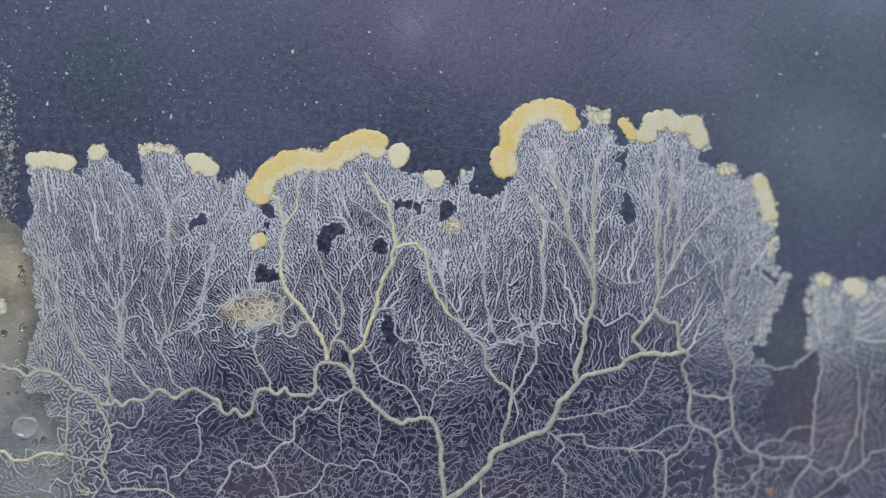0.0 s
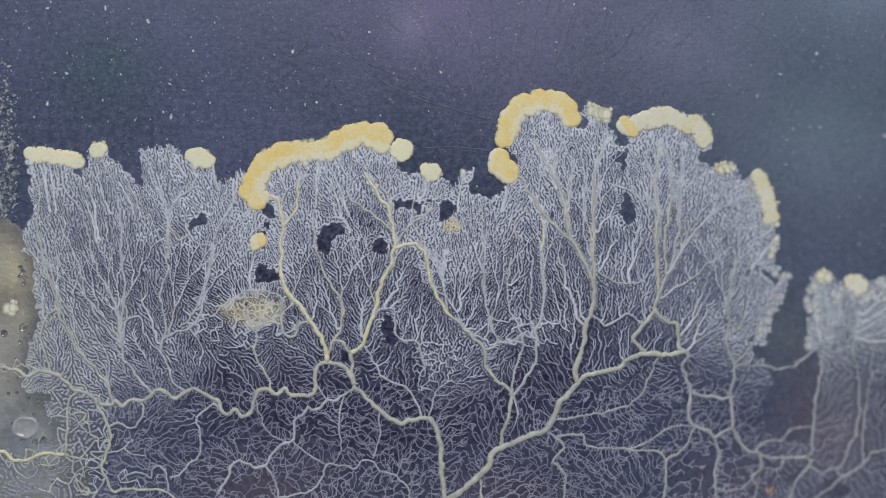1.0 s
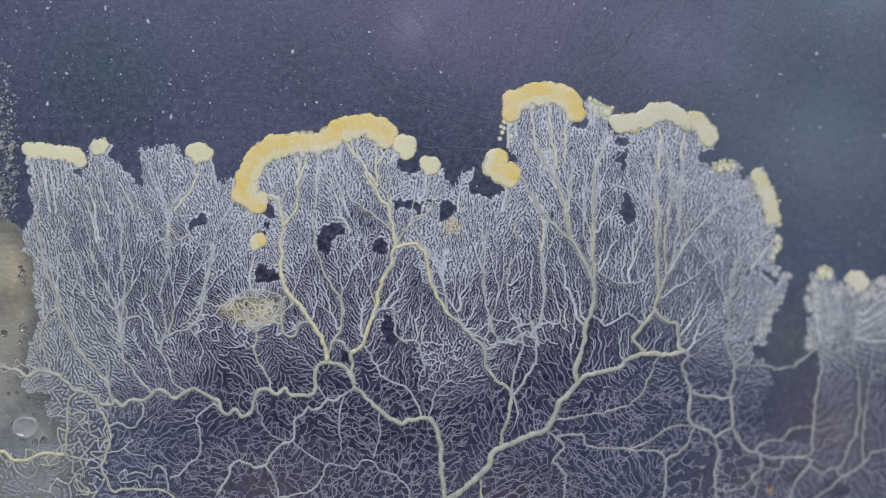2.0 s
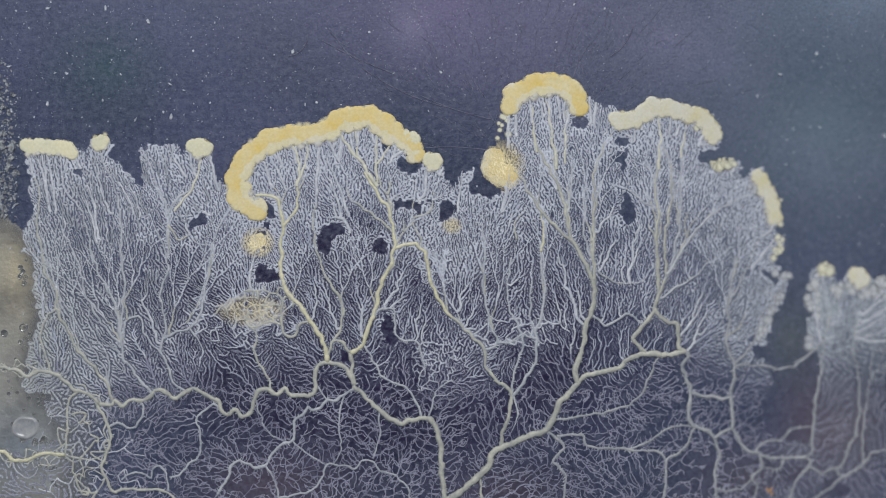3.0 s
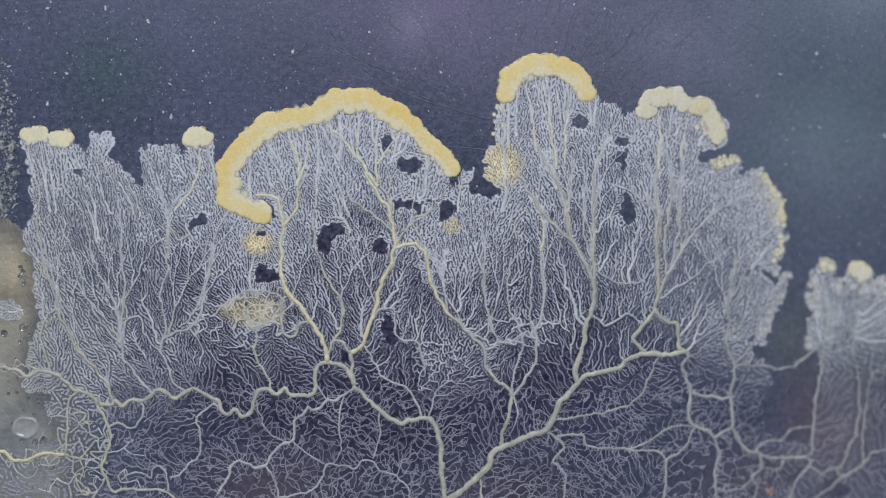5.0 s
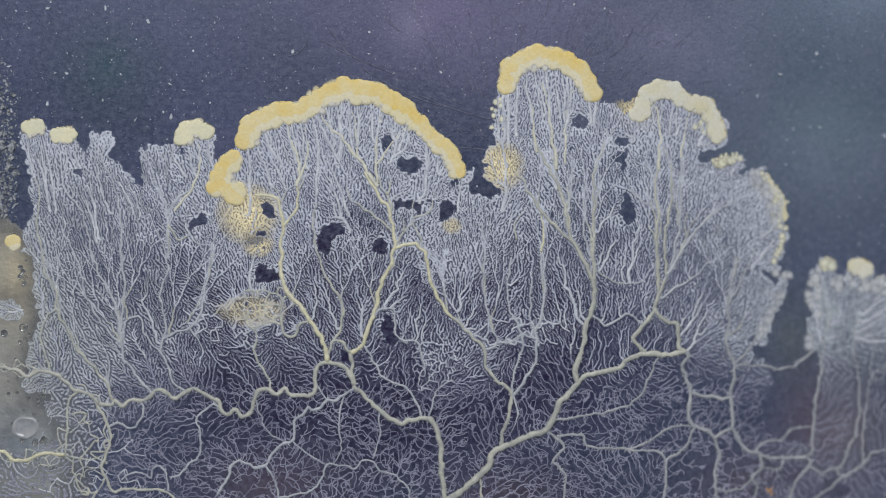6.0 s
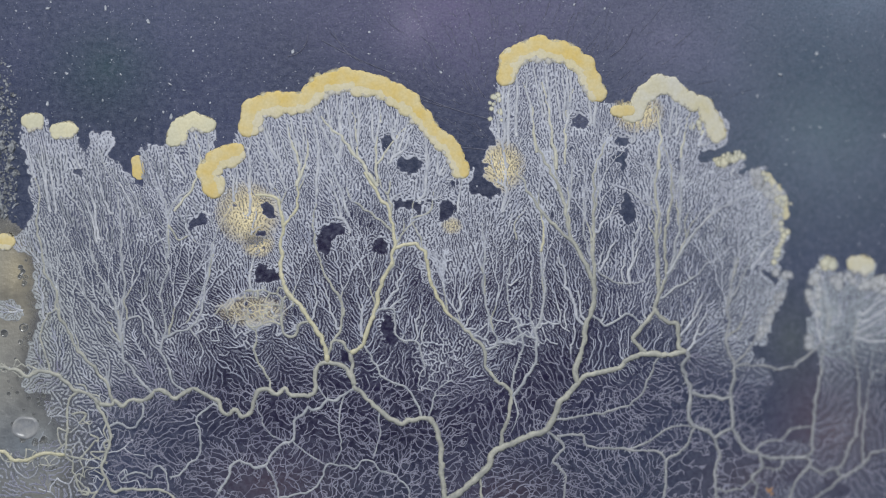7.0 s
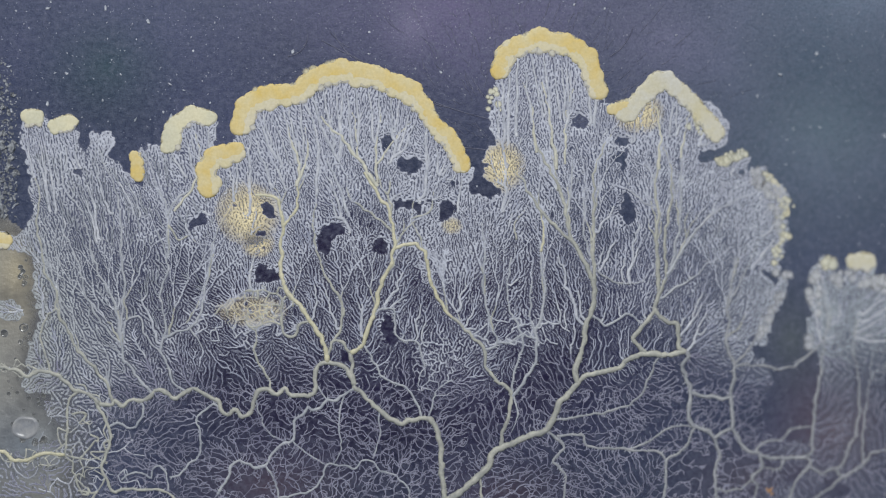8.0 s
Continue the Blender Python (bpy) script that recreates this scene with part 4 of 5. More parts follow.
def ridges(pairs, ra, rb, origin, da=None, db=None):
    """Low rounded ridges between pairs of points of the plan."""
    a, b = pairs[:, 0], pairs[:, 1]
    d = b - a
    ln = np.maximum(np.linalg.norm(d, axis=1, keepdims=True), 1e-6)
    d = d / ln
    n = np.stack([-d[:, 1], d[:, 0]], -1)
    a, b = a - d * ra[:, None] * 0.35, b + d * rb[:, None] * 0.35
    rings = []
    lift = 0.00004 + rng.uniform(0, 0.00003, len(a))
    for p, r in ((a, ra), (b, rb)):
        r = r[:, None]
        for side, up in ((1.0, -0.25), (0.6, 0.62), (-0.6, 0.62), (-1.0, -0.25)):
            q = p + n * r * side
            rings.append(at(q[:, 0], q[:, 1], np.minimum(r[:, 0], 1.3) * up * S + lift))
    v = np.stack(rings, 1).reshape(-1, 3) - origin
    k = np.arange(len(a))[:, None] * 8
    f = np.concatenate([k + np.array([[i, i + 1, i + 5, i + 4]]) for i in range(3)] + [k + np.array([[0, 4, 7, 3]])])
    return v, f


def tube(name, line, width, material, origin, ends=0.15, power=1.3):
    """A vein: a soft round tube half sunk in the gel, thinner towards its end."""
    n = len(line)
    d = np.gradient(line, axis=0)
    d /= np.maximum(np.linalg.norm(d, axis=1, keepdims=True), 1e-6)
    side = np.stack([-d[:, 1], d[:, 0]], -1)
    s = np.linspace(0, 1, n)
    r = width / 2 * (1 - (1 - ends) * s ** power)
    r = r * np.array([0.92 + 0.30 * noise.noise((x / 14, y / 14, 2.0)) + 0.34 * noise.noise((x / 5, y / 5, 5.0)) for x, y in line])
    seg = 8
    verts = []
    for k in range(seg):
        a = 2 * math.pi * k / seg
        q = line + side * (r * math.cos(a))[:, None]
        verts.append(at(q[:, 0], q[:, 1], (r * math.sin(a) * 0.55 + r * 0.30) * S))
    v = np.stack(verts, 1).reshape(-1, 3) - origin
    faces = [(i * seg + k, i * seg + (k + 1) % seg, (i + 1) * seg + (k + 1) % seg, (i + 1) * seg + k) for i in range(n - 1) for k in range(seg)]
    if power > 1:
        faces += [tuple(range(seg - 1, -1, -1)), tuple((n - 1) * seg + k for k in range(seg))]
    return mesh_of(name, v, faces, material)


def build_strands():
    names = list(FANS)
    made = []
    idx = np.arange(len(NODE))
    ok = (PARENT >= 0) & (idx >= NV) & (COUNT >= np.where(NODE[:, 1] > 640, 2, 10))
    low = smooth((NODE[:, 1] - 570) / 130)
    radius = np.minimum((0.42 + 0.10 * low) + (0.135 - 0.080 * low) * COUNT ** 0.52, 3.2)
    young = (WHEN > 0) | (rim_distance(NODE) + 24 * np.sin(NODE[:, 0] / 9) * np.sin(NODE[:, 1] / 13) + 60 * (NODE[:, 0] < 430) < 52)
    # each larger strand with its twigs, down to the vein it springs from, is a branch of its own
    head = np.full(len(NODE), -1)
    for i in ORDER:
        if i >= NV and PARENT[i] >= 0:
            p = PARENT[i]
            head[i] = head[p] if p >= NV and head[p] >= 0 else (i if COUNT[i] >= 90 and WHEN[i] <= 0 else -1)
    for f, key in enumerate(names):
        thing = THING[key]
        origin = np.array(thing.matrix_basis.translation)
        still = ok & (FANOF == f) & (WHEN <= 0)
        groups = [("branch", still & (head == h), -1) for h in np.unique(head[still]) if h >= 0]
        groups.append(("strand_mat", still & (head < 0), -1))
        groups += [("new_growth", ok & (FANOF == f) & (WHEN > 0) & (np.floor(WHEN * 2).astype(int) == s), s) for s in range(17)]
        for name, sel, step in groups:
            i = idx[sel]
            if len(i) < 3:
                continue
            p = PARENT[i]
            ra, rb = radius[i], np.minimum(radius[p], radius[i] * 1.25)
            v, q = ridges(np.stack([NODE[i], NODE[p]], 1), ra, rb, origin)
            me = mesh_of(name, v, q, OLD if key in ("left", "notch", "flank", "outer") else FINE)
            me.materials.append(NET)
            me.materials.append(WHITE)
            me.materials.append(FRESH)
            which = np.where(NODE[i][:, 1] + 30 * np.sin(NODE[i][:, 0] / 37) > 650, 1, np.where(radius[i] > 1.6, 2, np.where(young[i], 3, 0)))
            me.polygons.foreach_set("material_index", np.tile(which, 4).astype(np.int32))
            holder = thing
            if name == "branch" and PARENT[head[i[0]]] < NV:
                holder = VEIN_OBJECTS[VEIN_AT[PARENT[head[i[0]]]]]
                if holder.parent is not thing:
                    holder = thing
            ob = part(name, me, holder, {"branch": "", "strand_mat": "fine pale branching strands", "new_growth": "fresh pale strands behind the rim"}[name], "" if name == "branch" else "stuff")
            if step >= 0:
                made.append((ob, step / 2))
    # cross links that close the net at the base
    from mathutils import kdtree
    tree = kdtree.KDTree(len(NODE))
    for i, (x, y) in enumerate(NODE):
        tree.insert((x, y, 0), i)
    tree.balance()
    pairs = []
    for i in idx[(PARENT >= 0) & (idx >= NV) & (COUNT == 1) & (NODE[:, 1] > 640)]:
        if rng.random() < 0.6:
            for _, j, d in tree.find_range((*NODE[i], 0), 15):
                if d > 4 and abs(j - i) > 30:
                    pairs.append((i, j))
                    break
    knots = [q for q in lattice(12.5, (190, 690), (1350, 890)) if noise.noise((q[0] / 80, q[1] / 80, 2.0)) > -0.35]
    made_net = []
    net = kdtree.KDTree(len(knots))
    for i, q in enumerate(knots):
        net.insert((*q, 0), i)
    net.balance()
    for i, q in enumerate(knots):
        for _, j, d in net.find_n((*q, 0), 4)[1:]:
            if j > i or rng.random() < 0.25:
                line = wander([q, (q + knots[j]) / 2 + rng.normal(0, 1.6, 2), knots[j]], 3.0, 0.6)
                made_net += [(line[k], line[k + 1]) for k in range(len(line) - 1)]
    v, q = ridges(np.array(made_net), np.full(len(made_net), 0.6), np.full(len(made_net), 0.6), np.array(THING["network"].matrix_basis.translation))
    part("base_net", mesh_of("base_net", v, q, NET), THING["network"], "fine grey net of old strands", "stuff")
    pr = np.array(pairs)
    thing = THING["network"]
    v, q = ridges(np.stack([NODE[pr[:, 0]], NODE[pr[:, 1]]], 1), np.full(len(pr), 0.75), np.full(len(pr), 0.75), np.array(thing.matrix_basis.translation))
    part("cross_net", mesh_of("cross_net", v, q, NET), thing, "fine cross links of the net", "stuff")
    return made


def blur(a, sigma):
    """A soft spread of a map, row by row and column by column."""
    reach = int(3 * sigma) + 1
    w = np.exp(-0.5 * (np.arange(-reach, reach + 1) / sigma) ** 2)
    w /= w.sum()
    for axis in (0, 1):
        b = np.pad(a, [(reach, reach) if k == axis else (0, 0) for k in (0, 1)])
        n = a.shape[axis]
        a = sum(w[k] * (b[k:k + n] if axis == 0 else b[:, k:k + n]) for k in range(2 * reach + 1))
    return a


def enlarge(a, times):
    return np.repeat(np.repeat(a, times, 0), times, 1)


def build_film():
    """The wet film that the strands lie in: thick along them, thin between, in patches that surface as the rim passes."""
    made = []
    coarse = 4
    us, vs = np.arange(-32, 1632, coarse), np.arange(30, 894, coarse)
    gu, gv = np.meshgrid(us, vs)
    p = np.stack([gu.ravel(), gv.ravel()], -1)
    from mathutils import kdtree
    tree = kdtree.KDTree(len(NODE))
    for i, (x, y) in enumerate(NODE):
        tree.insert((x, y, 0), i)
    tree.balance()
    who = np.array([tree.find((x, y, 0))[1] for x, y in p])
    patch = np.array([noise.fractal((x / 45, y / 45, 5.0), 0.8, 2.0, 4) for x, y in p])
    rd = rim_distance(p)
    # how much film lies between the strands and along them, part by part of the colony
    young = np.maximum(1 - rd / 110, 0)
    base = np.interp(p[:, 0], [0, 300, 400, 560, 720, 760, 860, 900, 980, 1040, 1180, 1240, 1568], [670, 680, 590, 580, 560, 640, 645, 585, 560, 525, 535, 590, 590])
    low = smooth((p[:, 1] - base + 75 * patch) / 100)
    right = smooth((p[:, 0] - 1060 + 80 * patch) / 160)
    left = smooth((300 - p[:, 0] + 120 * patch) / 160)
    flood = 0.36 * young + 0.26 * np.maximum(patch, 0) * (1 - low) + right * (0.15 - 0.04 * low)
    flood += 0.09 * (1 - low) + 0.06 * smooth((470 - p[:, 1]) / 90) + 0.28 * left * smooth((p[:, 1] - 520) / 90)
    flood += left * (0.08 + 0.28 * smooth((260 - p[:, 0]) / 160) * smooth((p[:, 1] - 380) / 120))
    flood += 0.45 * smooth((p[:, 0] - 1330 + 90 * patch) / 130) * smooth((p[:, 1] - 480) / 60)
    clump = smooth((p[:, 0] - 1390) / 60) * smooth((p[:, 1] - 560) / 60)
    along = 0.80 - 0.48 * clump - 0.45 * low * (1 - 0.5 * clump) - 0.18 * smooth((p[:, 1] - 650) / 60) * (1 - left) + 0.14 * patch - 0.24 * left - 0.14 * right * smooth((p[:, 1] - 330) / 120)
    deep = smooth((p[:, 1] - 470) / 60) * smooth((640 - p[:, 1]) / 60) * smooth((p[:, 0] - 470) / 60) * smooth((1120 - p[:, 0]) / 60)
    bias = 0.47 - 0.13 * deep + 0.10 * smooth((500 - p[:, 1]) / 90) + 0.30 * young - 0.24 * low + 0.16 * patch
    cj, ci = cell_of(p)
    alive = 1.0 * (REACH[cj, ci] < 50)
    shape = gu.shape
    h, w = shape[0] * coarse, shape[1] * coarse
    low, flood, along, bias, alive, patch = (blur(enlarge(a.reshape(shape), coarse), 3.0) for a in (low, flood * alive, along, bias, alive, patch))
    grain = blur(rng.normal(0, 1, (h, w)), 2.6)
    clod = blur(rng.normal(0, 1, (h, w)), 5.5)
    body = blur(alive, 3.0)
    alive = body + (0.15 * grain / grain.std() + 0.13 * clod / clod.std() * (1 + 0.8 * smooth((np.arange(w) + us[0] - 1180) / 120))) * (1 - 0.5 * low)
    alive = smooth((alive - 0.36) / 0.24) * smooth((body - 0.12) / 0.2)
    tip = smooth(1.7 * (1 - blur(alive, 14.0))) * alive * (1 - low)
    bias, flood = bias + 0.30 * tip, flood + 0.26 * tip
    when, fan = enlarge(WHEN[who].reshape(shape), coarse), enlarge(FANOF[who].reshape(shape), coarse)
    # where the strands and veins run
    line, road = np.zeros((h, w)), np.zeros((h, w))

    def mark(chart, a, b, value):
        for f in (0.0, 0.25, 0.5, 0.75):
            q = a * (1 - f) + b * f
            i, j = (q[:, 0] - us[0]).astype(int), (q[:, 1] - vs[0]).astype(int)
            good = (i >= 0) & (j >= 0) & (i < w) & (j < h)
            chart[j[good], i[good]] = value

    ok = np.nonzero((PARENT >= 0) & (np.arange(len(NODE)) >= NV))[0]
    mark(line, NODE[ok], NODE[PARENT[ok]], 1.0)
    stout = ok[COUNT[ok] >= 25]
    rank = np.zeros((h, w))
    mark(rank, NODE[stout], NODE[PARENT[stout]], 1.0)
    for (kind, width, material, points), way in zip(VEINS, LINES):
        mark(road, way[:-1], way[1:], width)
    line[road > 0] = 1.0

    trace = blur(line, 0.8)

    def labyrinth(reach, turns=4):
        """Strands thicken and clear the gel beside them, until film and gaps lie side by side."""
        a = line
        for _ in range(turns):
            a = np.clip(bias - 0.06 + 6.0 * (blur(a, reach) - blur(a, reach * 2.2)) + 0.35 * trace, 0, 1) * alive
        return a

    blend = smooth(0.5 + 1.3 * patch)
    strand = (labyrinth(0.62) * (1 - blend) + labyrinth(0.85) * blend) * (1 - low) + labyrinth(1.1) ** 1.3 * low
    beside = smooth((blur(road, 3.0) - 0.12) / 0.7)
    rank = smooth(blur(np.maximum(rank, 1.0 * (road > 0)), 2.6) / 0.16)
    along = along * np.clip(0.74 + 0.36 * rank + 0.35 * tip, 0, 1.12)
    thick = along * np.maximum(strand, 0.75 * beside) + flood * (0.35 + 0.65 * strand)
    # laid out on a mesh
    fine = 1.25
    h, w = int(h / fine) - 1, int(w / fine) - 1
    fj, fi = (np.arange(h) * fine).astype(int), (np.arange(w) * fine).astype(int)
    thick = np.clip(thick, 0, 0.97)[fj][:, fi]
    when, fan = when[fj][:, fi], fan[fj][:, fi]
    fu, fv = np.meshgrid(us[0] + fi + 0.5, vs[0] + fj + 0.5)
    p = np.stack([fu.ravel(), fv.ravel()], -1)
    full = thick.ravel()
    # yellow slime that is left behind between the strands: fan, middle, half-widths, when it wells up
    weave = strand[fj][:, fi]
    for key, u, v, ru, rv, start in (("hollow", 438, 378, 58, 56, 5.0), ("tall", 886, 294, 44, 46, 2.3), ("hollow", 456, 430, 30, 28, 2.0),
                                     ("hollow", 446, 550, 70, 30, -1), ("thicket", 800, 400, 20, 17, -1), ("crown", 1130, 200, 46, 36, 5.4)):
        veil = smooth(1.25 - np.hypot((fu - u) / ru, (fv - v) / rv)) * (0.28 + 0.68 * weave) * alive[fj][:, fi] * (0.9 if start > 0 else 0.55)
        dense = veil > 0.04
        jj, ii = np.nonzero(dense[:-1, :-1] & dense[1:, :-1] & dense[:-1, 1:] & dense[1:, 1:])
        quad = np.stack([jj * w + ii, (jj + 1) * w + ii, (jj + 1) * w + ii + 1, jj * w + ii + 1], -1)
        used, back = np.unique(quad, return_inverse=True)
        v3 = at(p[used][:, 0], p[used][:, 1], 0.00005 + 0.00009 * full[used]) - np.array(THING[key].matrix_basis.translation)
        me = mesh_of("yellow_film", v3.tolist(), back.reshape(-1, 4).tolist(), TINTED)
        me.attributes.new("thickness", "FLOAT", "POINT").data.foreach_set("value", veil.ravel()[used].astype(np.float32))
        ob = part("yellow_film", me, THING[key], "thin yellow slime left behind between strands", "stuff")
        if start > 0:
            made.append((ob, start))
    some = thick > 0.07
    good = some[:-1, :-1] | some[1:, :-1] | some[:-1, 1:] | some[1:, 1:]
    jj, ii = np.nonzero(good)
    corner = np.stack([jj * w + ii, (jj + 1) * w + ii, (jj + 1) * w + ii + 1, jj * w + ii + 1], -1)
    late = when.ravel()[corner].max(1)
    own = fan.ravel()[corner[:, 0]]
    stage = np.where(late <= 0, -1, np.floor(late * 2).astype(int))
    for f, key in enumerate(FANS):
        origin = np.array(THING[key].matrix_basis.translation)
        for step in range(-1, 17):
            sel = (own == f) & (stage == step)
            if sel.sum() < 3:
                continue
            used, back = np.unique(corner[sel], return_inverse=True)
            v = at(p[used][:, 0], p[used][:, 1], 0.00002 + 0.00008 * full[used]) - origin
            me = mesh_of("slime_film", v.tolist(), back.reshape(-1, 4).tolist(), FILM)
            me.attributes.new("thickness", "FLOAT", "POINT").data.foreach_set("value", full[used].astype(np.float32))
            ob = part("slime_film", me, THING[key], "thin wet pale film between strands", "stuff")
            if step >= 0:
                made.append((ob, step / 2))
    return made


def build_spurs():
    """Short side spurs along the large veins."""
    pairs, rad = [], []
    for (fan, width, material, points), line in zip(VEINS, LINES):
        if width < 4.2:
            continue
        for k in range(1, len(line) - 1):
            if rng.random() < 0.34:
                d = line[k + 1] - line[k - 1]
                a = math.atan2(d[1], d[0]) + rng.choice((-1, 1)) * rng.uniform(0.7, 1.5)
                w = np.array([math.cos(a), math.sin(a)])
                tip = line[k] + w * (width * 0.45 + rng.uniform(1.5, 4.5))
                pairs.append((line[k] + w * width * 0.25, tip))
                rad.append(rng.uniform(0.7, 1.2))
    thing = THING["network"]
    v, q = ridges(np.array(pairs), np.array(rad), np.array(rad) * 0.7, np.array(thing.matrix_basis.translation))
    part("vein_fringe", mesh_of("vein_fringe", v, q, WHITE), thing, "short pale spurs along the veins", "stuff")


VEIN_OBJECTS = []


def build_veins():
    for (fan, width, material, points), line in zip(VEINS, LINES):
        thing = THING[fan]
        me = tube("vein", line, width, material, np.array(thing.matrix_basis.translation), TAPER[points])
        VEIN_OBJECTS.append(part("vein", me, thing, {"yellow_vein": "thick yellow vein", "cream_vein": "cream vein", "pale_vein": "pale vein", "pale_strand": "fine pale vein", "grey_vein": "soft grey vein"}[material.name]))


def build_late_veins():
    """Veins that thicken behind the rim, length by length, once it has passed."""
    made = []
    for fan, width, material, points in (
            ("hollow", 6, STEM, ((525, 330), (529, 288), (512, 240), (506, 214))),
            ("hollow", 5, STEM, ((526, 324), (545, 270), (540, 226))),
            ("middle", 7, STEM, ((668, 330), (633, 281), (600, 240), (568, 206))),
            ("middle", 5, STEM, ((668, 324), (666, 253), (676, 200))),
            ("middle", 4, STEM, ((633, 281), (630, 230), (622, 190))),
            ("middle", 4, STEM, ((668, 290), (705, 240), (728, 215))),
            ("tall", 6, STEM, ((985, 300), (973, 208), (959, 145))),
            ("tall", 5, STEM, ((950, 270), (939, 190), (925, 147))),
            ("tall", 4.5, STEM, ((1000, 290), (1002, 210), (1015, 150))),
            ("crown", 5.5, STEM, ((1166, 300), (1168, 220), (1152, 180))),
            ("crown", 4.5, STEM, ((1205, 280), (1214, 220), (1222, 200))),
            ("notch", 5, STEM, ((308, 374), (343, 331), (354, 270), (344, 232)))):
        thing = THING[fan]
        line = wander(points)
        cut = list(range(0, len(line) - 3, 6)) + [len(line) - 1]
        for a, b in zip(cut[:-1], cut[1:]):
            piece = line[a:b + 2]
            if len(piece) < 3:
                continue
            reach = REACH[cell_of(piece)]
            reach = reach[reach < 50]
            if not len(reach):
                continue
            near, far = 1 - 0.6 * a / len(line), 1 - 0.6 * b / len(line)
            ob = part("vein", tube("vein", piece, 1.15 * width * near, material, np.array(thing.matrix_basis.translation), far / near, 1), thing, "fresh cream vein behind the rim")
            made.append((ob, min(7.2, float(reach.max()) + 0.5)))
    return made


def lobe_mesh(size, seed, material):
    """A low granular cushion with an uneven outline."""
    tall = 0.10 if material in (FLUFF, PALE) else 0.24
    bm = bmesh.new()
    bmesh.ops.create_icosphere(bm, subdivisions=3, radius=1)
    bmesh.ops.delete(bm, geom=[v for v in bm.verts if v.co.z < -0.05], context="VERTS")
    for v in bm.verts:
        c = v.co.copy()
        wide = 1 + 0.12 * noise.noise((c.x * 1.3, c.y * 1.3, seed)) + 0.08 * noise.noise((c.x * 3.4, c.y * 3.4, seed + 3)) + 0.08 * noise.noise((c.x * 9, c.y * 9, seed + 6))
        grain = noise.noise((c.x * 6, c.y * 6, seed))
        k = size * S * wide
        flat = min(1.0, c.x * c.x + c.y * c.y)
        up = (1 - flat ** 6) * tall + (1 - flat) * 0.012 + 0.002 * grain
        v.co = Vector((c.x * k, c.y * k, up * 10 * S + 0.00005))
    me = bpy.data.meshes.new("lobe")
    bm.to_mesh(me)
    bm.free()
    me.materials.append(material)
    me.polygons.foreach_set("use_smooth", [True] * len(me.polygons))
    return me


LOBE_MESHES = {}
LOBE_LABEL = {"yellow_lobe": "granular golden growing lobe", "pale_lobe": "pale yellow growing lobe", "rim_edge": "thin pale outer edge of the rim", "lemon_crest": "lemon crest of the rim", "pale_crest": "pale inner side of the rim", "cream_lobe": "creamy yellow growing lobe", "lemon_lobe": "pale lemon growing lobe", "pale_fluff": "pale grey fluffy lobe"}


def build_lobes():
    made = []
    for fan, size, material, times, rows, life in LOBES:
        step = min((3, 4, 5, 6, 7, 8.5, 10, 12, 14, 16, 18, 20), key=lambda s: abs(s - size))
        pick = (step, int(rng.integers(0, 4)), material.name)
        if pick not in LOBE_MESHES:
            LOBE_MESHES[pick] = lobe_mesh(step, step + 10 * pick[1], material)
        thing = THING[fan]
        ob = part("growing_lobe", LOBE_MESHES[pick], thing, LOBE_LABEL[material.name])
        made.append((ob, np.array(thing.matrix_basis.translation), times, rows, life, rng.uniform(0, 360)))
    return made


build_veins()
build_spurs()
NEW_GROWTH = build_strands() + build_film() + build_late_veins()
GROWING = build_lobes()


# ---- the tan margin of the gel, bubbles, crystals, dust and scratches
def margin_material():
    n = Nodes("tan_margin")
    c = n.ramp(n.noise(120, 5, 0.6), [(0.3, (0.13, 0.13, 0.13)), (0.7, (0.22, 0.215, 0.195))])
    c = n.mix(n.spot(30, 480, 110, 190), c, (0.29, 0.255, 0.18))
    c = n.mix(n.spot(40, 790, 190, 130), c, (0.17, 0.19, 0.215))
    n.bump(n.noise(900, 4, 0.6), 0.6, 0.0004)
    clear = n.mix(1.0, n.spot(-60, 540, 190, 290, 4.5), n.spot(-60, 830, 290, 260, 4.5), "ADD")
    clear = n.mix(1.0, clear, n.ramp(n.noise(150, 5, 0.65), [(0.25, (0.45, 0.45, 0.45)), (0.6, (1, 1, 1))]), "MULTIPLY")
    n.link(clear, n.out.inputs["Alpha"])
    return n.finish(c, 0.4, 0.4)


def build_margin():
    outline = [(-60, 372), (18, 384), (48, 412), (82, 470), (84, 560), (100, 630), (130, 690), (160, 740), (165, 800), (165, 900), (-60, 900)]
    us, vs = np.arange(-60, 170, 5.0), np.arange(360, 900, 5.0)
    gu, gv = np.meshgrid(us, vs)
    p = np.stack([gu.ravel(), gv.ravel()], -1)
    ok = inside(outline, p + ripple(p, 22, 2.2) * 9).reshape(len(vs), len(us))
    n = len(us)
    faces = [(j * n + i, (j + 1) * n + i, (j + 1) * n + i + 1, j * n + i + 1) for j in range(len(vs) - 1) for i in range(n - 1) if ok[j, i] and ok[j + 1, i] and ok[j, i + 1] and ok[j + 1, i + 1]]
    h = np.array([0.00002 + 0.00004 * noise.noise((x / 16, y / 16, 1.0)) for x, y in p])
    used = sorted({k for f in faces for k in f})
    place = {k: i for i, k in enumerate(used)}
    top = at(p[used][:, 0], p[used][:, 1], 0.00003 + np.maximum(h[used], 0))
    me = mesh_of("gel_margin", top, [[place[k] for k in f] for f in faces], margin_material())
    ob = tagged(new("gel_margin", me), "tan-grey bumpy gel margin at the dish edge", "gel", kind="structure")
    mod = ob.modifiers.new("thick", "SOLIDIFY")
    mod.thickness, mod.offset = 0.0002, -1


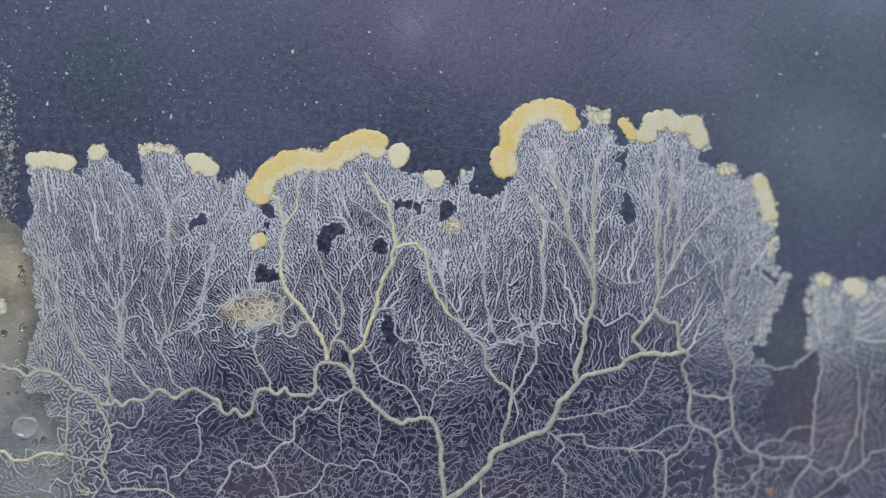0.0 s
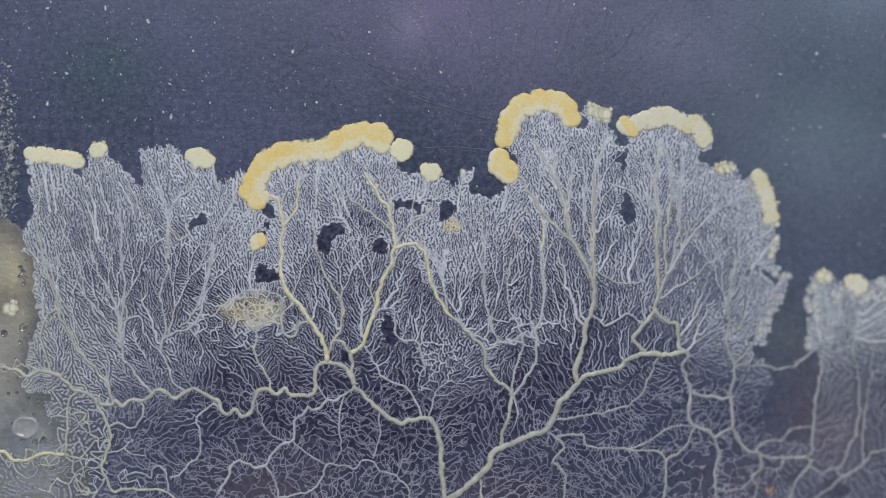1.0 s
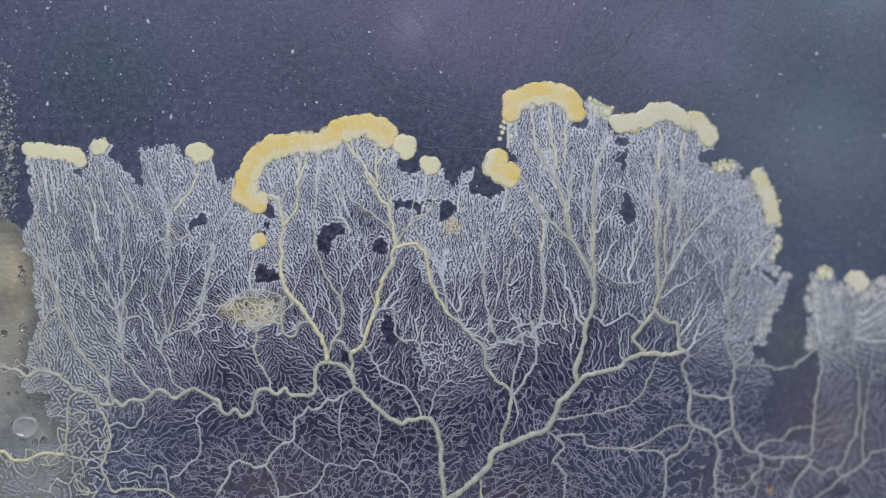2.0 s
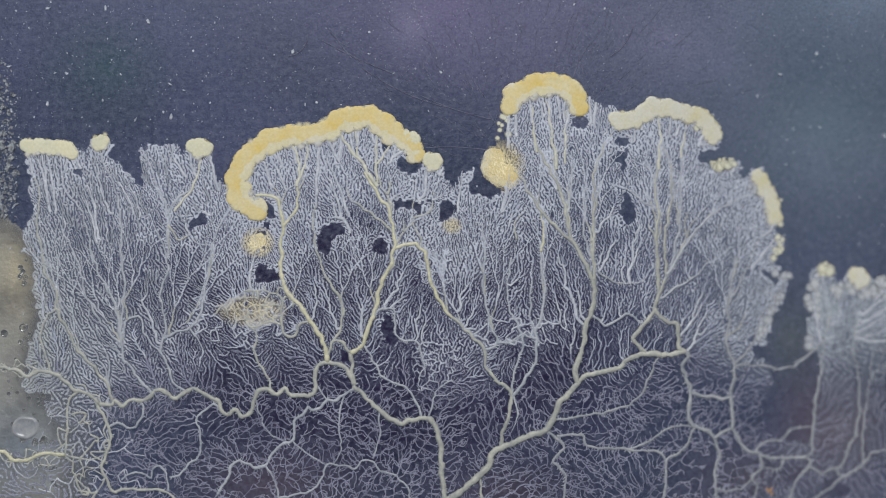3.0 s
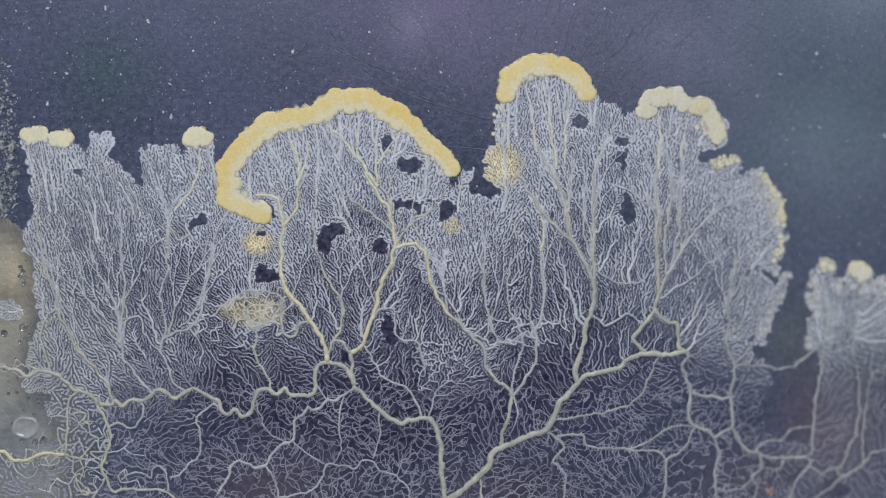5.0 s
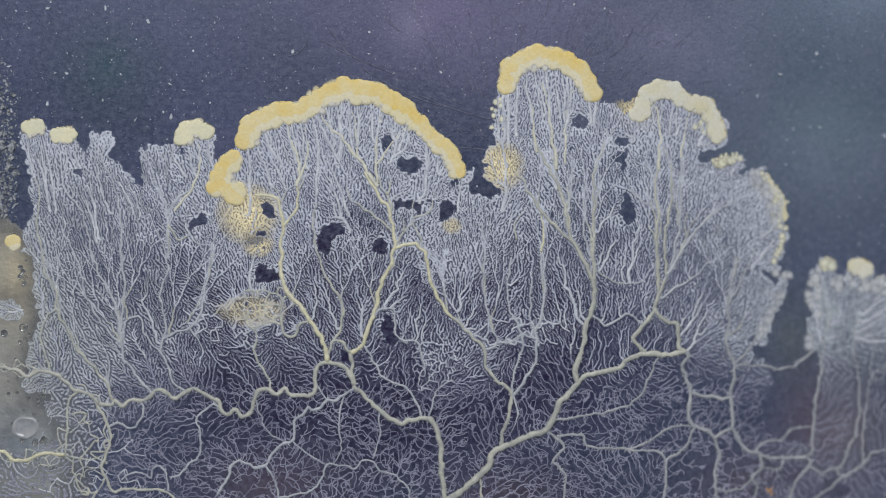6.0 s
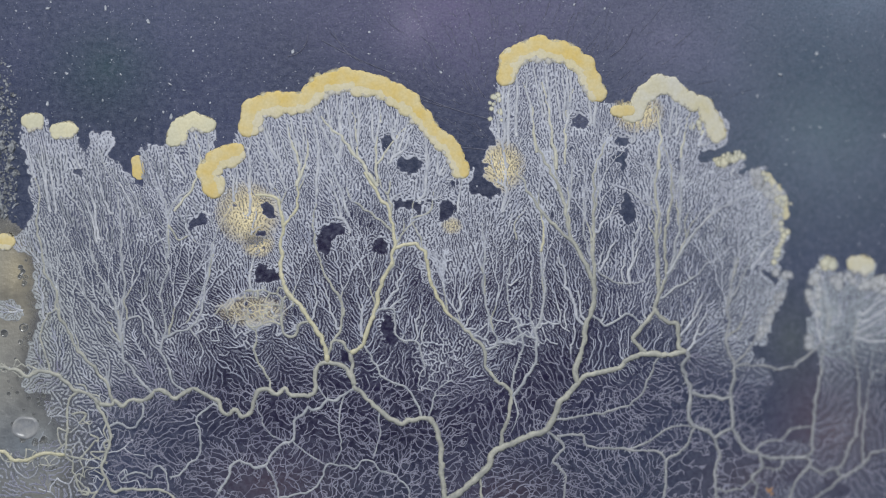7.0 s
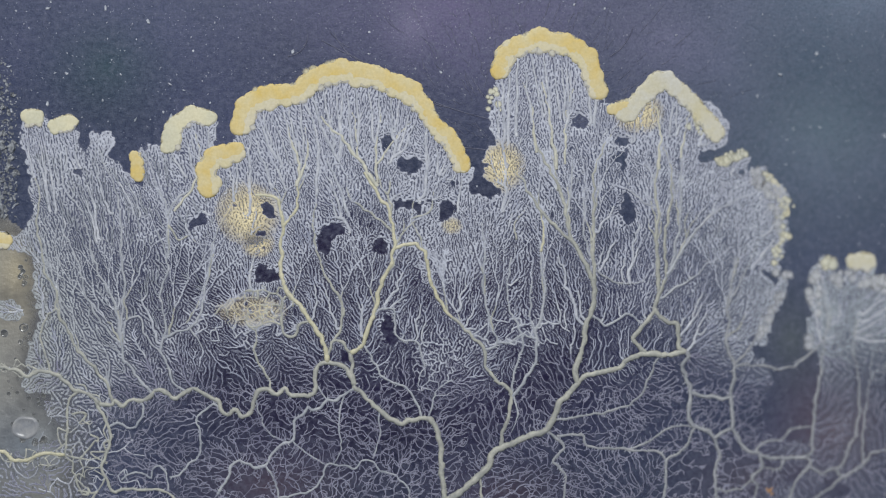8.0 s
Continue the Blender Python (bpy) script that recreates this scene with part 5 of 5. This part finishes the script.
def build_bubbles():
    n = Nodes("bubble_skin")
    n.bump(n.noise(1500, 3, 0.6), 0.4, 0.0002)
    skin = n.finish(n.ramp(n.noise(500, 3, 0.6), [(0.3, (0.16, 0.17, 0.19)), (0.7, (0.27, 0.27, 0.27))]), 0.2, 0.6)

    # darker colour for the faces inside the rim of small pits
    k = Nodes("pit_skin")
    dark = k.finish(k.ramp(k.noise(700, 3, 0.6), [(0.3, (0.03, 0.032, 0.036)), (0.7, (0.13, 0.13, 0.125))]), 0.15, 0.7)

    def bubble_mesh(r, flat):
        prof = [(1.25, -0.1), (1.12, 0.16), (1.0, 0.26), (0.88, 0.16), (0.72, 0.02), (0.4, 0.07), (0.0, 0.10)]
        seg = 22
        verts, faces = [], []
        for rr, z in prof[:-1]:
            for k in range(seg):
                a = 2 * math.pi * k / seg
                w = rr * (1 + 0.1 * noise.noise((math.cos(a) * 1.5, math.sin(a) * 1.5, r)))
                verts.append((w * r * S * math.cos(a), w * r * S * flat * math.sin(a), z * r * S * 0.5))
        verts.append((0, 0, prof[-1][1] * r * S * 0.5))
        for i in range(len(prof) - 2):
            faces += [(i * seg + k, i * seg + (k + 1) % seg, (i + 1) * seg + (k + 1) % seg, (i + 1) * seg + k) for k in range(seg)]
        last = (len(prof) - 2) * seg
        faces += [(last + k, last + (k + 1) % seg, len(verts) - 1) for k in range(seg)]
        me = mesh_of("gel_bubble", verts, faces, skin)
        me.materials.append(dark)
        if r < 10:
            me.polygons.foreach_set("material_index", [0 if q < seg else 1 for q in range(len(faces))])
        return me

    meshes = {}
    r2 = np.random.default_rng(3)
    spots = [(45, 757, 21, 0.8), (78, 778, 6, 0.9), (62, 784, 5, 1), (92, 783, 4, 1), (40, 778, 5, 1), (84, 560, 6, 1), (42, 580, 7, 1), (45, 600, 4, 1), (8, 590, 6, 1)]
    for c, spread, m in (((70, 790), 22, 12), ((42, 490), 10, 9), ((48, 610), 9, 8), ((85, 850), 14, 9), ((20, 690), 24, 10), ((62, 720), 18, 8)):
        spots += [(c[0] + r2.normal(0, spread * 0.6), c[1] + r2.normal(0, spread), r2.choice([2.2, 3, 4]), 1) for _ in range(m)]
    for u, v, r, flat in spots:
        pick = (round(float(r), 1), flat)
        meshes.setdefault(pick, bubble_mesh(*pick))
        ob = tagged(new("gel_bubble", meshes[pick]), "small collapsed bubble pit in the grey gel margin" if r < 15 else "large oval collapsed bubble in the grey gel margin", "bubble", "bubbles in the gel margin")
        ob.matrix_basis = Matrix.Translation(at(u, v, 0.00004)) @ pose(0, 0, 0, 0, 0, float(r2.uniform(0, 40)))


def shards(rows, material, name, seed):
    """Small angular grains: u, v, size."""
    r2 = np.random.default_rng(seed)
    verts, faces = [], []
    for u, v, s in rows:
        base = at(u, v)
        m = 5
        turn, thin = r2.uniform(0, 6.3), r2.uniform(0.25, 0.75)
        k0 = len(verts)
        for z, f in ((-0.2, 1.0), (0.35, 0.75)):
            for k in range(m):
                a = 2 * math.pi * k / m + r2.uniform(-0.4, 0.4)
                x, y = math.cos(a) * f, math.sin(a) * f * thin
                x, y = x * math.cos(turn) - y * math.sin(turn), x * math.sin(turn) + y * math.cos(turn)
                verts.append(base + np.array([x, y, z + r2.uniform(-0.15, 0.15)]) * s * S)
        faces += [(k0 + k, k0 + (k + 1) % m, k0 + m + (k + 1) % m, k0 + m + k) for k in range(m)]
        faces += [tuple(k0 + m + k for k in range(m)), tuple(k0 + k for k in range(m - 1, -1, -1))]
    return mesh_of(name, verts, faces, material, False)


def build_dust():
    r2 = np.random.default_rng(11)
    bright = slime_material("dust", (0.20, 0.22, 0.26), (0.60, 0.62, 0.66), 700, 0.35)
    dull = slime_material("crystal", (0.05, 0.055, 0.065), (0.33, 0.345, 0.36), 900, 0.2)
    rows = []
    for _ in range(1300):
        u, v = r2.uniform(0, 1568), 480 * r2.beta(1.0, 1.5)
        rows.append((u, v, 0.5 + r2.exponential(0.45)))
    for _ in range(120):
        rows.append((r2.uniform(0, 420), r2.uniform(0, 300), 0.6 + r2.exponential(0.6)))
    for _ in range(260):
        rows.append((r2.normal(730, 70), abs(r2.normal(0, 80)), r2.uniform(0.4, 1.0)))
    tagged(new("dust", shards(rows, bright, "dust", 5)), "scattered pale dust grains on dark gel", "dust", kind="stuff")
    rows = []
    for _ in range(800):
        v = r2.triangular(90, 350, 400)
        rows.append((r2.uniform(-20, 40) * r2.uniform(0.3, 1), v, 0.7 + r2.exponential(1.7)))
    tagged(new("crystal_crust", shards(rows, dull, "crystal_crust", 6)), "glittering crystal crust at the gel edge", "crystals", kind="stuff")
    for u, v, s in ((187, 15, 6), (780, 128, 4.5), (303, 207, 7), (262, 38, 6), (118, 130, 4), (85, 15, 6), (240, 212, 6), (84, 184, 5), (1197, 62, 4), (1445, 95, 4.5), (1380, 132, 6), (1262, 203, 4.5), (20, 196, 5), (16, 118, 5),
                    (25, 365, 7), (1404, 228, 3), (1500, 250, 3.5), (697, 130, 3.5), (518, 92, 5), (325, 160, 3.5), (540, 185, 3.5), (1340, 170, 3), (1450, 225, 4), (1565, 240, 5), (372, 182, 3), (1070, 15, 3)):
        me = shards([(u, v, s)], bright, "debris_flake", int(u))
        p = at(u, v)
        for q in me.vertices:
            q.co -= Vector(p)
        ob = tagged(new("debris_flake", me), "tiny pale flake of debris lying on dark gel", "debris", "flakes on the gel")
        ob.matrix_basis = Matrix.Translation(p)


def build_smudge():
    brown = slime_material("brown_crumb", (0.32, 0.17, 0.08), (0.45, 0.27, 0.14), 600, 0.6)
    p = at(1362, 868)
    me = shards([(1362, 868, 8), (1366, 874, 5), (1357, 866, 4)], brown, "food_crumb", 44)
    for q in me.vertices:
        q.co -= Vector(p)
    tagged(new("food_crumb", me), "tiny orange-brown crumb lying among grey strands", "crumb").matrix_basis = Matrix.Translation(p)


build_smudge()


def build_scratches():
    r2 = np.random.default_rng(21)
    fibre = slime_material("fibre", (0.07, 0.075, 0.12), (0.15, 0.155, 0.21), 300, 0.5)
    pairs, rad = [], []

    def line(a, b, bow, r):
        t = np.linspace(0, 1, 9)[:, None]
        a, b = np.array(a, float), np.array(b, float)
        side = np.array([-(b - a)[1], (b - a)[0]])
        p = a + (b - a) * t + side * bow * t * (1 - t) * 4
        for k in range(8):
            pairs.append((p[k], p[k + 1]))
            rad.append(r)

    for a, b, bow in (((745, 170), (872, 212), 0.03), ((755, 262), (862, 266), -0.03), ((570, 72), (700, 132), 0.02), ((640, 120), (790, 190), 0.05), ((590, 55), (640, 110), 0.1), ((1080, 100), (1120, 50), 0.1), ((510, 100), (545, 60), 0.2)):
        line(a, b, bow, 0.75)
    for _ in range(230):
        a = r2.normal(0, 0.6)
        d0 = r2.uniform(60, 330)
        ln = r2.uniform(8, 42)
        c = np.array([930 + 0.25 * r2.normal(0, 200), 300])
        w = np.array([math.sin(a) * 1.2, -math.cos(a)])
        s = c + w * d0
        if s[1] < -20 or inside(OUTLINES[5], s[None])[0]:
            continue
        line(s, s + w * ln + r2.normal(0, 5, 2), r2.normal(0, 0.06), r2.uniform(0.3, 0.5))
    v, f = ridges(np.array(pairs), np.array(rad), np.array(rad), np.zeros(3))
    tagged(new("fine_fibres", mesh_of("fine_fibres", v, f, fibre)), "faint hair-thin fibres and scratches on the gel", "fibres", kind="stuff")


build_margin()
build_bubbles()
build_dust()
build_scratches()


def motions():
    for ob, start in NEW_GROWTH:
        under, up = pose(0, 0, -0.0009), pose(0, 0, 0)
        rows = [(0, under), (start + 0.1, under), (start + 0.7, up)]
        if start + 0.7 < 8:
            rows.append((8.0, up))
        walk(ob, rows)
    for ob, origin, times, places, life, turn in GROWING:
        marks = sorted(set(times) | {t for t, z in life})
        rows = []
        for t in marks:
            u, v = np.interp(t, times, places[:, 0]), np.interp(t, times, places[:, 1])
            z = np.interp(t, [a for a, b in life], [b for a, b in life]) if life else 0.0
            q = at(u, v, z * 0.001) - origin
            lean = math.degrees(math.atan((dip(u + 4, v) - dip(u - 4, v)) / (8 * S)))
            tip = math.degrees(math.atan((dip(u, v - 4) - dip(u, v + 4)) / (8 * S)))
            rows.append((t, pose(q[0], q[1], q[2], tip, -lean, 0) @ pose(0, 0, 0, 0, 0, turn)))
        walk(ob, rows)


motions()
